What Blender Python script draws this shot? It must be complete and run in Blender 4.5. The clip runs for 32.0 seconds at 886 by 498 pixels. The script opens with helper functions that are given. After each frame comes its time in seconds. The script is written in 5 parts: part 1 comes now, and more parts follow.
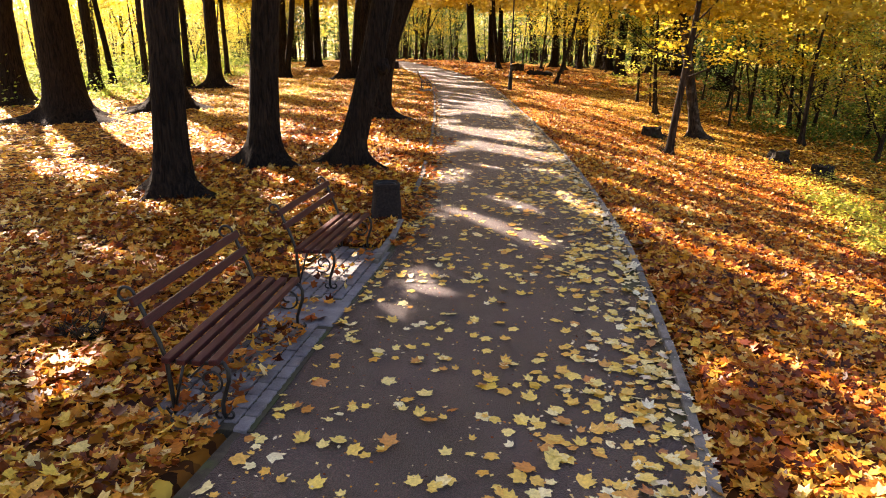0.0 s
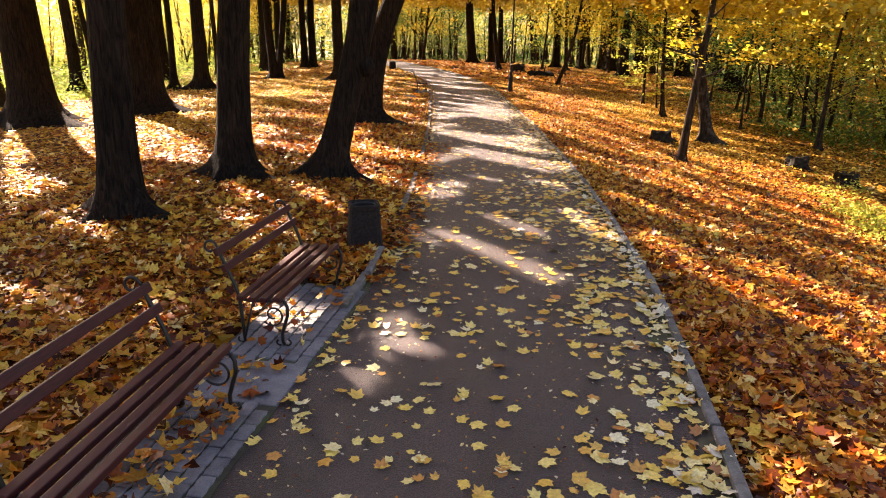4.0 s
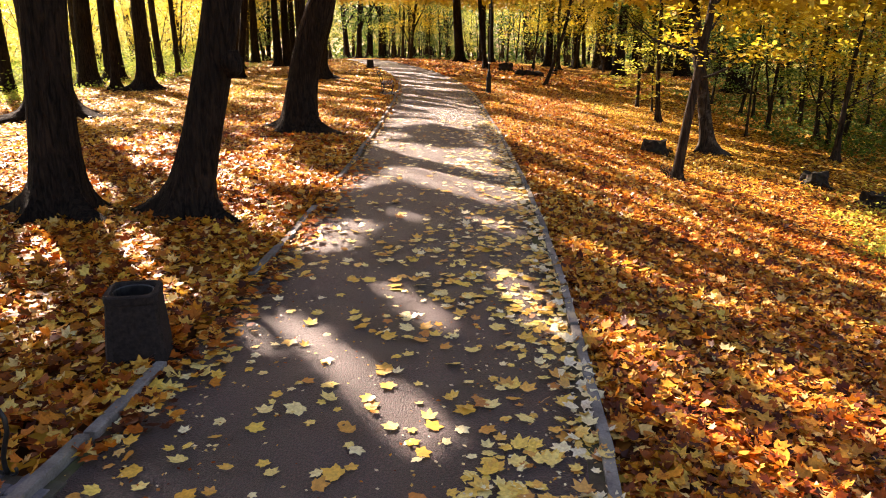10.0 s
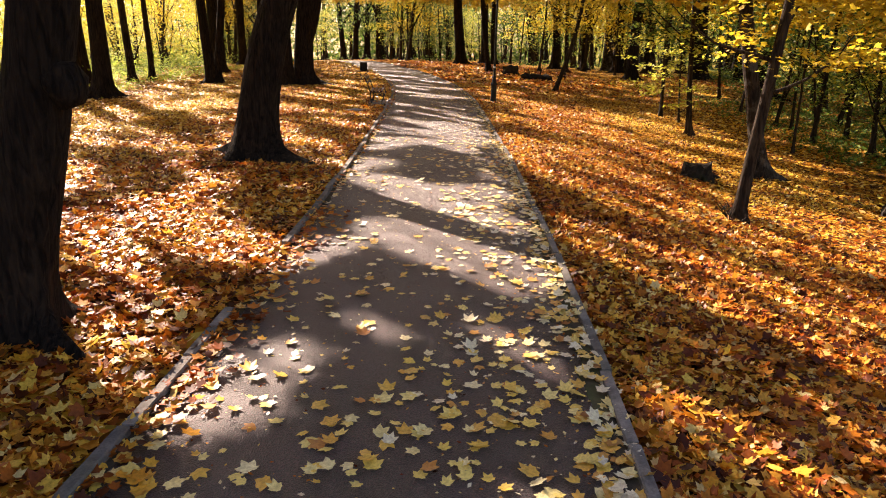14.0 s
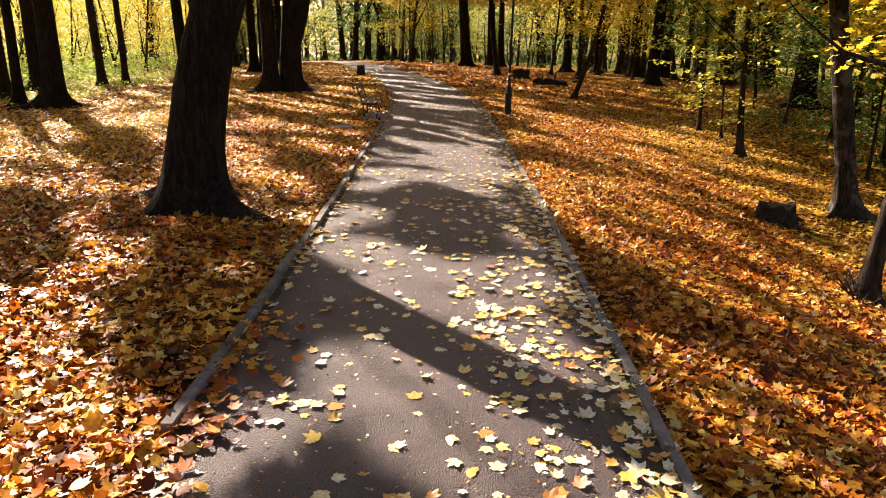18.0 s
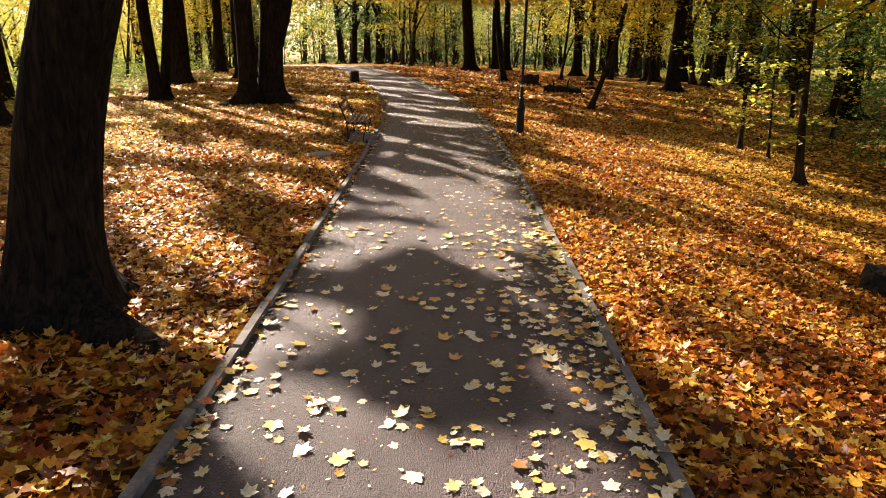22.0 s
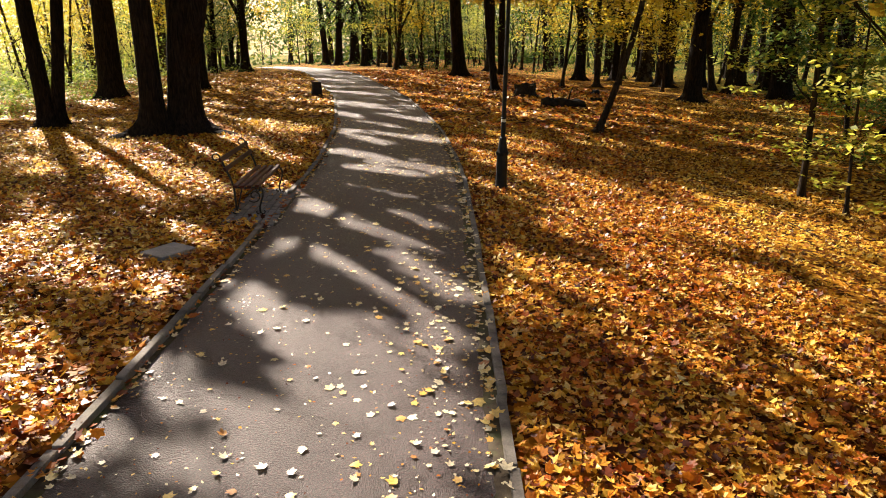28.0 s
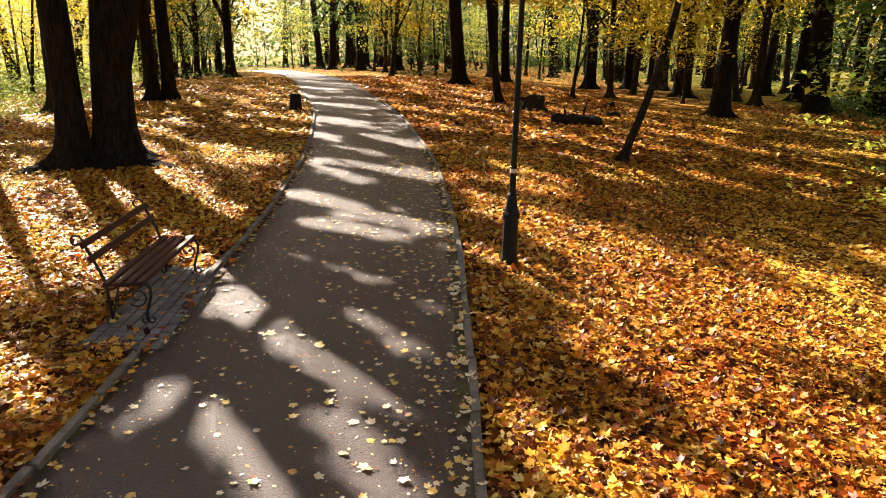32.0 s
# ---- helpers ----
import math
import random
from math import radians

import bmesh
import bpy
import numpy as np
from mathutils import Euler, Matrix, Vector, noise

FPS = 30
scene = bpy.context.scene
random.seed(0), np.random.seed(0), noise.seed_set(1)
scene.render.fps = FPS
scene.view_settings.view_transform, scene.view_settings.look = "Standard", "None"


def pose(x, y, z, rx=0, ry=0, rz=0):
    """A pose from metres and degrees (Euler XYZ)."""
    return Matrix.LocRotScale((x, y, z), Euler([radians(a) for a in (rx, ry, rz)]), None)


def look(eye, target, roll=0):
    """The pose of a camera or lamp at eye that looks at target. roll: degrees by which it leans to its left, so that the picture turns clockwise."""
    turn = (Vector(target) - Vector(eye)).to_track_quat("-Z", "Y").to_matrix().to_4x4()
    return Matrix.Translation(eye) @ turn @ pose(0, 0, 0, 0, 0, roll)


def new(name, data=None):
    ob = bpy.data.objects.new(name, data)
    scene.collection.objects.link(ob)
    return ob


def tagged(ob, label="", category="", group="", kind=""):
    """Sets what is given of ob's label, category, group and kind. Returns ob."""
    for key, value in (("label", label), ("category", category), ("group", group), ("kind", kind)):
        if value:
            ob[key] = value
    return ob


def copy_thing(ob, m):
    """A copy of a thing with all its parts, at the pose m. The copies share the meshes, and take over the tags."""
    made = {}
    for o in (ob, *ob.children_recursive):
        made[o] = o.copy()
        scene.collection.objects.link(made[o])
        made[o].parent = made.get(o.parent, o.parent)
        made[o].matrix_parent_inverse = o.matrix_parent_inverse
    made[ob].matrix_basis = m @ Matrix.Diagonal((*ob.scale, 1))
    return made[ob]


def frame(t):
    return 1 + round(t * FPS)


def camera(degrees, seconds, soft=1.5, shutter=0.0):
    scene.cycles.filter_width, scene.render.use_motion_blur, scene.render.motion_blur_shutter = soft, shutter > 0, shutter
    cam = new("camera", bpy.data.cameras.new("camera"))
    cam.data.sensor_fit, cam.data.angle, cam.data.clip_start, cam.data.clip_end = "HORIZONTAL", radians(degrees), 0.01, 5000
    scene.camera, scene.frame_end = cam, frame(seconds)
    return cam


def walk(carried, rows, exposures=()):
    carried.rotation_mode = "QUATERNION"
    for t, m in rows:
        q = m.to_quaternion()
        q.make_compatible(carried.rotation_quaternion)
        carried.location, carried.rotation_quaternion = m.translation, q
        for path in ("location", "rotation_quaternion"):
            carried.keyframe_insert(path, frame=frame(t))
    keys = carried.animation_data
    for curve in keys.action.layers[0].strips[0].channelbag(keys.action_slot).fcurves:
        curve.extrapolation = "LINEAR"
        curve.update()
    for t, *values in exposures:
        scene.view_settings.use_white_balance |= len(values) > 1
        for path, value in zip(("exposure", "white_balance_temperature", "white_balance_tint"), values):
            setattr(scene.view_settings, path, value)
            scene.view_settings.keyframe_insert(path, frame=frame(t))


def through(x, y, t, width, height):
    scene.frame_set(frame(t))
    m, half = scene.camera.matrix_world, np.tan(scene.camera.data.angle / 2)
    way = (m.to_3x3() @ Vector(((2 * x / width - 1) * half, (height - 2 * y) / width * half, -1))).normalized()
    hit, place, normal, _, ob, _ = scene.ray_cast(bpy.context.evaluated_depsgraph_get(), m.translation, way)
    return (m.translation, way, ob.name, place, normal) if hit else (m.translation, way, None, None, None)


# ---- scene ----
cam = camera(65.0, 32.0, soft=1.0)
METRES, EYE, TILT, LEAN, TURN = 20.7, 2.423, -16.28, 0.0, 0.0
ROWS = [
    (0.0, 0.0, 0.0000, 0.0, 0.000, 0.000, -0.0),
    (0.5, -0.0006, 0.0084, 0.0022, -0.007, -0.014, -0.02),
    (1.0, -0.0011, 0.0174, 0.0045, -0.007, -0.007, -0.02),
    (1.5, -0.0012, 0.0263, 0.0066, -0.007, 0.007, -0.01),
    (2.0, -0.001, 0.0353, 0.009, -0.000, 0.007, -0.0),
    (2.5, 0.0, 0.0447, 0.0114, 0.000, 0.014, -0.0),
    (3.0, 0.0018, 0.0545, 0.014, 0.014, 0.007, -0.02),
    (3.5, 0.0042, 0.0648, 0.0167, 0.014, 0.014, -0.02),
    (5.5, 0.0242, 0.1084, 0.0276, 0.116, 0.058, 0.06),
    (6.0, 0.0317, 0.1200, 0.0304, 0.108, 0.051, 0.03),
    (6.5, 0.0393, 0.1324, 0.0334, 0.101, 0.036, 0.02),
    (7.0, 0.0464, 0.1457, 0.0367, 0.087, 0.036, -0.02),
    (7.5, 0.0528, 0.1600, 0.0403, 0.087, 0.036, -0.04),
    (8.0, 0.0582, 0.1751, 0.0442, 0.094, 0.036, -0.03),
    (8.5, 0.0626, 0.1911, 0.0483, 0.094, 0.029, -0.04),
    (9.0, 0.0662, 0.2081, 0.0527, 0.101, 0.036, -0.05),
    (9.5, 0.0692, 0.2260, 0.0573, 0.094, 0.022, -0.08),
    (10.0, 0.0721, 0.2448, 0.0621, 0.101, 0.000, -0.09),
    (10.5, 0.0745, 0.2647, 0.0671, 0.108, 0.014, -0.07),
    (11.0, 0.0761, 0.2858, 0.0725, 0.116, 0.000, -0.08),
    (11.5, 0.0771, 0.3082, 0.0784, 0.116, -0.014, -0.08),
    (12.0, 0.0777, 0.3312, 0.0859, 0.123, 0.000, -0.1),
    (12.5, 0.0777, 0.3541, 0.0937, 0.130, -0.000, -0.11),
    (13.0, 0.0774, 0.3774, 0.1015, 0.152, 0.036, -0.11),
    (13.5, 0.0769, 0.4009, 0.1096, 0.152, 0.007, -0.15),
    (14.0, 0.076, 0.4247, 0.1177, 0.173, 0.014, -0.14),
    (14.5, 0.075, 0.4488, 0.1255, 0.188, 0.014, -0.15),
    (16.5, 0.0723, 0.5415, 0.1548, 0.296, 0.000, -0.37),
    (17.0, 0.0716, 0.5638, 0.1622, 0.318, -0.007, -0.38),
    (17.5, 0.0711, 0.5861, 0.1692, 0.332, 0.014, -0.41),
    (18.0, 0.0705, 0.6078, 0.1763, 0.347, 0.000, -0.43),
    (18.5, 0.0701, 0.6292, 0.1835, 0.376, 0.007, -0.41),
    (19.0, 0.0703, 0.6504, 0.1904, 0.405, 0.022, -0.4),
    (19.5, 0.0708, 0.6715, 0.1974, 0.412, 0.043, -0.43),
    (20.0, 0.0713, 0.6923, 0.2046, 0.448, 0.043, -0.42),
    (20.5, 0.0717, 0.7110, 0.2109, 0.484, 0.051, -0.43),
    (21.0, 0.0717, 0.7330, 0.2184, 0.520, 0.058, -0.46),
    (21.5, 0.0716, 0.7514, 0.2247, 0.542, 0.094, -0.45),
    (22.0, 0.0724, 0.7732, 0.2323, 0.621, 0.058, -0.32),
    (22.5, 0.0747, 0.7920, 0.2389, 0.672, 0.022, -0.22),
    (23.0, 0.0788, 0.8154, 0.2472, 0.715, -0.007, -0.13),
    (23.5, 0.0833, 0.8361, 0.2541, 0.759, -0.036, -0.03),
    (24.0, 0.0886, 0.8612, 0.263, 0.809, -0.072, 0.06),
    (24.5, 0.0932, 0.8824, 0.2702, 0.838, -0.116, 0.1),
    (25.0, 0.0986, 0.9075, 0.2789, 0.845, -0.130, 0.15),
    (25.5, 0.1032, 0.9293, 0.2866, 0.867, -0.152, 0.16),
    (27.5, 0.1168, 1.0225, 0.3235, 0.853, -0.282, 0.02),
    (28.0, 0.1193, 1.0484, 0.3335, 0.860, -0.282, -0.04),
    (28.5, 0.1204, 1.0700, 0.342, 0.867, -0.275, -0.08),
    (29.0, 0.1209, 1.0955, 0.3517, 0.874, -0.289, -0.14),
    (29.5, 0.1216, 1.1171, 0.3596, 0.896, -0.267, -0.16),
    (30.0, 0.1227, 1.1424, 0.3689, 0.918, -0.260, -0.21),
    (30.5, 0.1234, 1.1641, 0.3768, 0.932, -0.282, -0.21),
    (31.0, 0.1251, 1.1898, 0.386, 0.939, -0.253, -0.25),
    (31.5, 0.1262, 1.2113, 0.3927, 0.947, -0.231, -0.31),
    (32.0, 0.127, 1.2303, 0.3982, 0.961, -0.217, -0.33),
]
walk(cam, [(t, pose(0, 0, EYE, TILT, LEAN, TURN) @ pose(METRES * x, METRES * y, METRES * z, 90 + pitch, roll, yaw)) for t, x, y, z, yaw, pitch, roll in ROWS], [(0.0, 2.02, 7450, 25), (9.0, 1.86, 7400, 25), (14.0, 1.56, 7300, 25), (17.0, 1.32, 7100, 22), (20.0, 1.31, 6850, 17), (22.0, 1.24, 6800, 16), (25.0, 1.16, 6750, 14), (28.0, 1.2, 6750, 14), (32.0, 1.54, 6750, 13)])

# ---- light ----
SHADOW = (0.552, -0.834)          # the way the shadows fall on the ground
ELEV = 33.0
world = bpy.data.worlds.new("world")
scene.world = world
world.use_nodes = True
wn = world.node_tree.nodes
sky = wn.new("ShaderNodeTexSky")
sky.sky_type = "NISHITA"
sky.sun_disc = False
sky.dust_density, sky.ozone_density = 2.0, 0.8
sky.sun_elevation = radians(ELEV)
sky.sun_rotation = math.atan2(-SHADOW[0], -SHADOW[1])
wn["Background"].inputs[1].default_value = 0.088
world.node_tree.links.new(sky.outputs[0], wn["Background"].inputs[0])
sun_data = bpy.data.lights.new("sun", "SUN")
sun_data.energy, sun_data.angle, sun_data.color = 7.6, radians(0.6), (1.0, 0.895, 0.74)
sun = new("sun", sun_data)
ce, se = math.cos(radians(ELEV)), math.sin(radians(ELEV))
sun.matrix_world = look((-SHADOW[0] * ce * 60, -SHADOW[1] * ce * 60, se * 60), (0, 0, 0))


# ---- materials ----
def mat(name, rough=0.8, metal=0.0, spec=0.3):
    m = bpy.data.materials.new(name)
    m.use_nodes = True
    b = m.node_tree.nodes["Principled BSDF"]
    b.inputs["Roughness"].default_value, b.inputs["Metallic"].default_value = rough, metal
    b.inputs["Specular IOR Level"].default_value = spec
    return m, m.node_tree.nodes, m.node_tree.links, b


def ramp(nodes, stops, mode="LINEAR"):
    r = nodes.new("ShaderNodeValToRGB")
    r.color_ramp.interpolation = mode
    e = r.color_ramp.elements
    while len(e) < len(stops):
        e.new(0.5)
    for k, (p, c) in zip(e, stops):
        k.position, k.color = p, (*c, 1)
    return r


def noise_tex(nodes, links, scale, detail=4, rough=0.6, world_space=True):
    n = nodes.new("ShaderNodeTexNoise")
    n.inputs["Scale"].default_value, n.inputs["Detail"].default_value = scale, detail
    n.inputs["Roughness"].default_value = rough
    if world_space:
        g = nodes.new("ShaderNodeNewGeometry")
        links.new(g.outputs["Position"], n.inputs["Vector"])
    else:
        c = nodes.new("ShaderNodeTexCoord")
        links.new(c.outputs["Object"], n.inputs["Vector"])
    return n


def mix(nodes, links, fac, a, b, mode="MIX"):
    m = nodes.new("ShaderNodeMix")
    m.data_type, m.blend_type = "RGBA", mode
    for sock, v in ((m.inputs[0], fac), (m.inputs[6], a), (m.inputs[7], b)):
        if hasattr(v, "is_output"):
            links.new(v, sock)
        elif isinstance(v, tuple):
            sock.default_value = (*v, 1)
        else:
            sock.default_value = v
    return m.outputs[2]


def bump(nodes, links, b, height, strength, dist=0.01):
    n = nodes.new("ShaderNodeBump")
    n.inputs["Strength"].default_value, n.inputs["Distance"].default_value = strength, dist
    links.new(height, n.inputs["Height"])
    links.new(n.outputs[0], b.inputs["Normal"])


def leaf_mat(name, stops, through=0.35, patch=None, rough=0.6, by_object=False, spec=0.5):
    """Leaves: a colour for each leaf, mottled, with light shining through."""
    m, n, l, b = mat(name, rough, 0, spec)
    if by_object:
        src = n.new("ShaderNodeObjectInfo").outputs["Random"]
    else:
        src = n.new("ShaderNodeNewGeometry").outputs["Random Per Island"]
    r = ramp(n, stops)
    l.new(src, r.inputs[0])
    col = r.outputs[0]
    if patch:
        big = noise_tex(n, l, patch[0], 3)
        k = ramp(n, [(0.40, (0, 0, 0)), (0.62, (1, 1, 1))])
        l.new(big.outputs[0], k.inputs[0])
        col = mix(n, l, k.outputs[0], col, mix(n, l, 1.0, col, patch[1], "MULTIPLY"))
    fine = noise_tex(n, l, 45, 3)
    f = ramp(n, [(0.3, (0.72, 0.66, 0.6)), (0.65, (1.12, 1.12, 1.1))])
    l.new(fine.outputs[0], f.inputs[0])
    col = mix(n, l, 1.0, col, f.outputs[0], "MULTIPLY")
    l.new(col, b.inputs["Base Color"])
    t = n.new("ShaderNodeBsdfTranslucent")
    l.new(col, t.inputs[0])
    s = n.new("ShaderNodeMixShader")
    s.inputs[0].default_value = through
    l.new(b.outputs[0], s.inputs[1])
    l.new(t.outputs[0], s.inputs[2])
    l.new(s.outputs[0], n["Material Output"].inputs[0])
    return m


# the darkest browns also paint in shaded gaps between overlapping leaves
LITTER = leaf_mat("fallen maple leaves", [(0.0, (0.045, 0.010, 0.004)), (0.18, (0.15, 0.034, 0.007)), (0.38, (0.42, 0.115, 0.014)), (0.57, (0.66, 0.26, 0.024)),
                                          (0.75, (0.79, 0.43, 0.052)), (0.9, (0.85, 0.59, 0.10)), (1.0, (0.86, 0.74, 0.36))], 0.3, (0.45, (0.82, 0.54, 0.40)), rough=0.45, spec=0.24)
PATH_LEAF = leaf_mat("yellow maple leaf on the path", [(0.0, (0.56, 0.20, 0.03)), (0.15, (0.76, 0.42, 0.05)), (0.5, (0.84, 0.61, 0.09)), (0.8, (0.86, 0.71, 0.26)), (1.0, (0.86, 0.78, 0.48))], 0.12, by_object=True, rough=0.4, spec=0.7)
PATH_LEAF_GOLD = leaf_mat("golden maple leaves on the path", [(0.0, (0.46, 0.16, 0.03)), (0.14, (0.74, 0.40, 0.06)), (0.45, (0.82, 0.58, 0.10)), (0.75, (0.85, 0.69, 0.22)), (1.0, (0.86, 0.79, 0.50))], 0.12, rough=0.4, spec=0.6)
PATH_LEAF_STUFF = leaf_mat("pale yellow maple leaves on the path", [(0.0, (0.36, 0.13, 0.03)), (0.12, (0.66, 0.34, 0.06)), (0.3, (0.78, 0.55, 0.12)), (0.5, (0.82, 0.68, 0.30)), (0.75, (0.84, 0.78, 0.56)), (1.0, (0.66, 0.58, 0.44))], 0.12, rough=0.4, spec=0.6)
LITTER_GOLD = leaf_mat("fallen golden maple leaves", [(0.0, (0.06, 0.020, 0.006)), (0.15, (0.20, 0.07, 0.010)), (0.35, (0.52, 0.25, 0.03)), (0.6, (0.77, 0.51, 0.065)),
                                                      (0.85, (0.84, 0.64, 0.11)), (1.0, (0.88, 0.76, 0.34))], 0.3, (0.4, (0.84, 0.66, 0.52)), rough=0.45, spec=0.2)
LITTER_YELLOW = leaf_mat("fallen yellow maple leaves", [(0.0, (0.10, 0.04, 0.008)), (0.2, (0.40, 0.20, 0.02)), (0.5, (0.70, 0.50, 0.05)), (0.8, (0.78, 0.64, 0.10)), (1.0, (0.82, 0.74, 0.26))], 0.3, (0.4, (0.84, 0.66, 0.52)), rough=0.55, spec=0.12)
HIGH_LEAF = leaf_mat("high shade-casting leaves", [(0.0, (0.36, 0.25, 0.02)), (0.5, (0.57, 0.43, 0.04)), (1.0, (0.64, 0.55, 0.07))], 0.32)
FRESH = leaf_mat("fresh green bushes", [(0.0, (0.16, 0.28, 0.04)), (0.5, (0.32, 0.46, 0.07)), (0.85, (0.50, 0.58, 0.10)), (1.0, (0.64, 0.62, 0.14))], 0.6, spec=0.15)
YELLOW = leaf_mat("golden maple foliage", [(0.0, (0.42, 0.30, 0.02)), (0.35, (0.62, 0.46, 0.03)), (0.7, (0.80, 0.62, 0.05)), (1.0, (0.62, 0.60, 0.08))], 0.56)
LIME = leaf_mat("yellow-green maple foliage", [(0.0, (0.26, 0.33, 0.04)), (0.4, (0.46, 0.50, 0.06)), (0.8, (0.64, 0.62, 0.09)), (1.0, (0.74, 0.66, 0.14))], 0.66)
GREEN = leaf_mat("green undergrowth leaves", [(0.0, (0.04, 0.09, 0.02)), (0.5, (0.09, 0.17, 0.03)), (0.85, (0.20, 0.28, 0.05)), (1.0, (0.36, 0.36, 0.07))], 0.36, spec=0.15)
# leaf green darkened to paint in the shade deep inside the wood
DEEP_SHADE = leaf_mat("green woodland leaves darkened for shade", [(0.0, (0.015, 0.03, 0.008)), (0.5, (0.035, 0.06, 0.012)), (1.0, (0.10, 0.12, 0.02))], 0.25, spec=0.15)
AMBER = leaf_mat("orange autumn foliage", [(0.0, (0.40, 0.17, 0.02)), (0.5, (0.60, 0.32, 0.03)), (1.0, (0.70, 0.46, 0.05))], 0.5)


def ground_material():
    m, n, l, b = mat("leaf-strewn forest soil", 0.95, 0, 0.05)
    v = n.new("ShaderNodeTexVoronoi")
    v.inputs["Scale"].default_value = 9.0
    g = n.new("ShaderNodeNewGeometry")
    warp = noise_tex(n, l, 6, 2)
    mixv = n.new("ShaderNodeMix")
    mixv.data_type = "VECTOR"
    mixv.inputs[0].default_value = 0.12
    l.new(g.outputs["Position"], mixv.inputs[4])
    l.new(warp.outputs["Color"], mixv.inputs[5])
    l.new(mixv.outputs[1], v.inputs["Vector"])
    sep = n.new("ShaderNodeSeparateColor")
    l.new(v.outputs["Color"], sep.inputs[0])
    r = ramp(n, [(0.0, (0.03, 0.013, 0.006)), (0.35, (0.10, 0.036, 0.010)), (0.6, (0.34, 0.13, 0.015)), (0.85, (0.60, 0.32, 0.03)), (1.0, (0.66, 0.48, 0.09))])
    l.new(sep.outputs[0], r.inputs[0])
    big = noise_tex(n, l, 0.35, 4)
    k = ramp(n, [(0.42, (0, 0, 0)), (0.62, (1, 1, 1))])
    l.new(big.outputs[0], k.inputs[0])
    col = mix(n, l, k.outputs[0], r.outputs[0], mix(n, l, 1.0, r.outputs[0], (0.66, 0.60, 0.55), "MULTIPLY"))
    # away from the path, on the banks, moss and low green show through
    pos = n.new("ShaderNodeSeparateXYZ")
    l.new(g.outputs["Position"], pos.inputs[0])
    mr = n.new("ShaderNodeMapRange")
    mr.inputs[1].default_value, mr.inputs[2].default_value = 13.0, 26.0
    l.new(pos.outputs[0], mr.inputs[0])
    ml = n.new("ShaderNodeMapRange")
    ml.inputs[1].default_value, ml.inputs[2].default_value = -16.0, -26.0
    l.new(pos.outputs[0], ml.inputs[0])
    add = n.new("ShaderNodeMath")
    add.operation = "MAXIMUM"
    l.new(mr.outputs[0], add.inputs[0])
    l.new(ml.outputs[0], add.inputs[1])
    gn = noise_tex(n, l, 0.8, 4)
    mul = n.new("ShaderNodeMath")
    mul.operation = "MULTIPLY"
    l.new(add.outputs[0], mul.inputs[0])
    gr = ramp(n, [(0.35, (0, 0, 0)), (0.6, (1, 1, 1))])
    l.new(gn.outputs[0], gr.inputs[0])
    l.new(gr.outputs[0], mul.inputs[1])
    col = mix(n, l, mul.outputs[0], col, (0.13, 0.17, 0.03))
    l.new(col, b.inputs["Base Color"])
    bump(n, l, b, v.outputs["Distance"], 0.7, 0.03)
    return m


def asphalt_material():
    m, n, l, b = mat("worn brown-grey asphalt", 0.7, 0, 0.95)
    fine = noise_tex(n, l, 74, 3, 0.6)
    mid = noise_tex(n, l, 1.3, 5)
    big = noise_tex(n, l, 0.35, 3)
    r = ramp(n, [(0.3, (0.029, 0.0115, 0.0150)), (0.7, (0.058, 0.0245, 0.0300))])
    l.new(mid.outputs[0], r.inputs[0])
    f = ramp(n, [(0.35, (0.3, 0.3, 0.3)), (0.5, (0.9, 0.9, 0.9)), (0.65, (2.4, 2.3, 2.25))])
    l.new(fine.outputs[0], f.inputs[0])
    col = mix(n, l, 1.0, r.outputs[0], f.outputs[0], "MULTIPLY")
    dust = ramp(n, [(0.45, (0, 0, 0)), (0.75, (0.5, 0.5, 0.5))])
    l.new(big.outputs[0], dust.inputs[0])
    col = mix(n, l, dust.outputs[0], col, (0.070, 0.040, 0.036))
    # thin dark cracks
    v = n.new("ShaderNodeTexVoronoi")
    v.feature, v.inputs["Scale"].default_value = "DISTANCE_TO_EDGE", 0.55
    g = n.new("ShaderNodeNewGeometry")
    wob = noise_tex(n, l, 2.2, 5)
    vm = n.new("ShaderNodeMix")
    vm.data_type = "VECTOR"
    vm.inputs[0].default_value = 0.3
    l.new(g.outputs["Position"], vm.inputs[4])
    l.new(wob.outputs["Color"], vm.inputs[5])
    l.new(vm.outputs[1], v.inputs["Vector"])
    cr = ramp(n, [(0.0, (1, 1, 1)), (0.004, (0, 0, 0))])
    l.new(v.outputs["Distance"], cr.inputs[0])
    gate = ramp(n, [(0.5, (0, 0, 0)), (0.6, (0.8, 0.8, 0.8))])
    l.new(wob.outputs[0], gate.inputs[0])
    both = mix(n, l, 1.0, cr.outputs[0], gate.outputs[0], "MULTIPLY")
    col = mix(n, l, both, col, (0.02, 0.018, 0.016))
    l.new(col, b.inputs["Base Color"])
    rr = ramp(n, [(0.3, (0.36, 0.36, 0.36)), (0.7, (0.52, 0.52, 0.52))])
    l.new(mid.outputs[0], rr.inputs[0])
    l.new(rr.outputs[0], b.inputs["Roughness"])
    grit = n.new("ShaderNodeTexVoronoi")
    grit.inputs["Scale"].default_value = 95
    l.new(g.outputs["Position"], grit.inputs["Vector"])
    relief = n.new("ShaderNodeMath")
    relief.operation = "MULTIPLY_ADD"
    relief.inputs[1].default_value = -0.45
    l.new(grit.outputs["Distance"], relief.inputs[0])
    l.new(fine.outputs[0], relief.inputs[2])
    bump(n, l, b, relief.outputs[0], 1.0, 0.045)
    return m


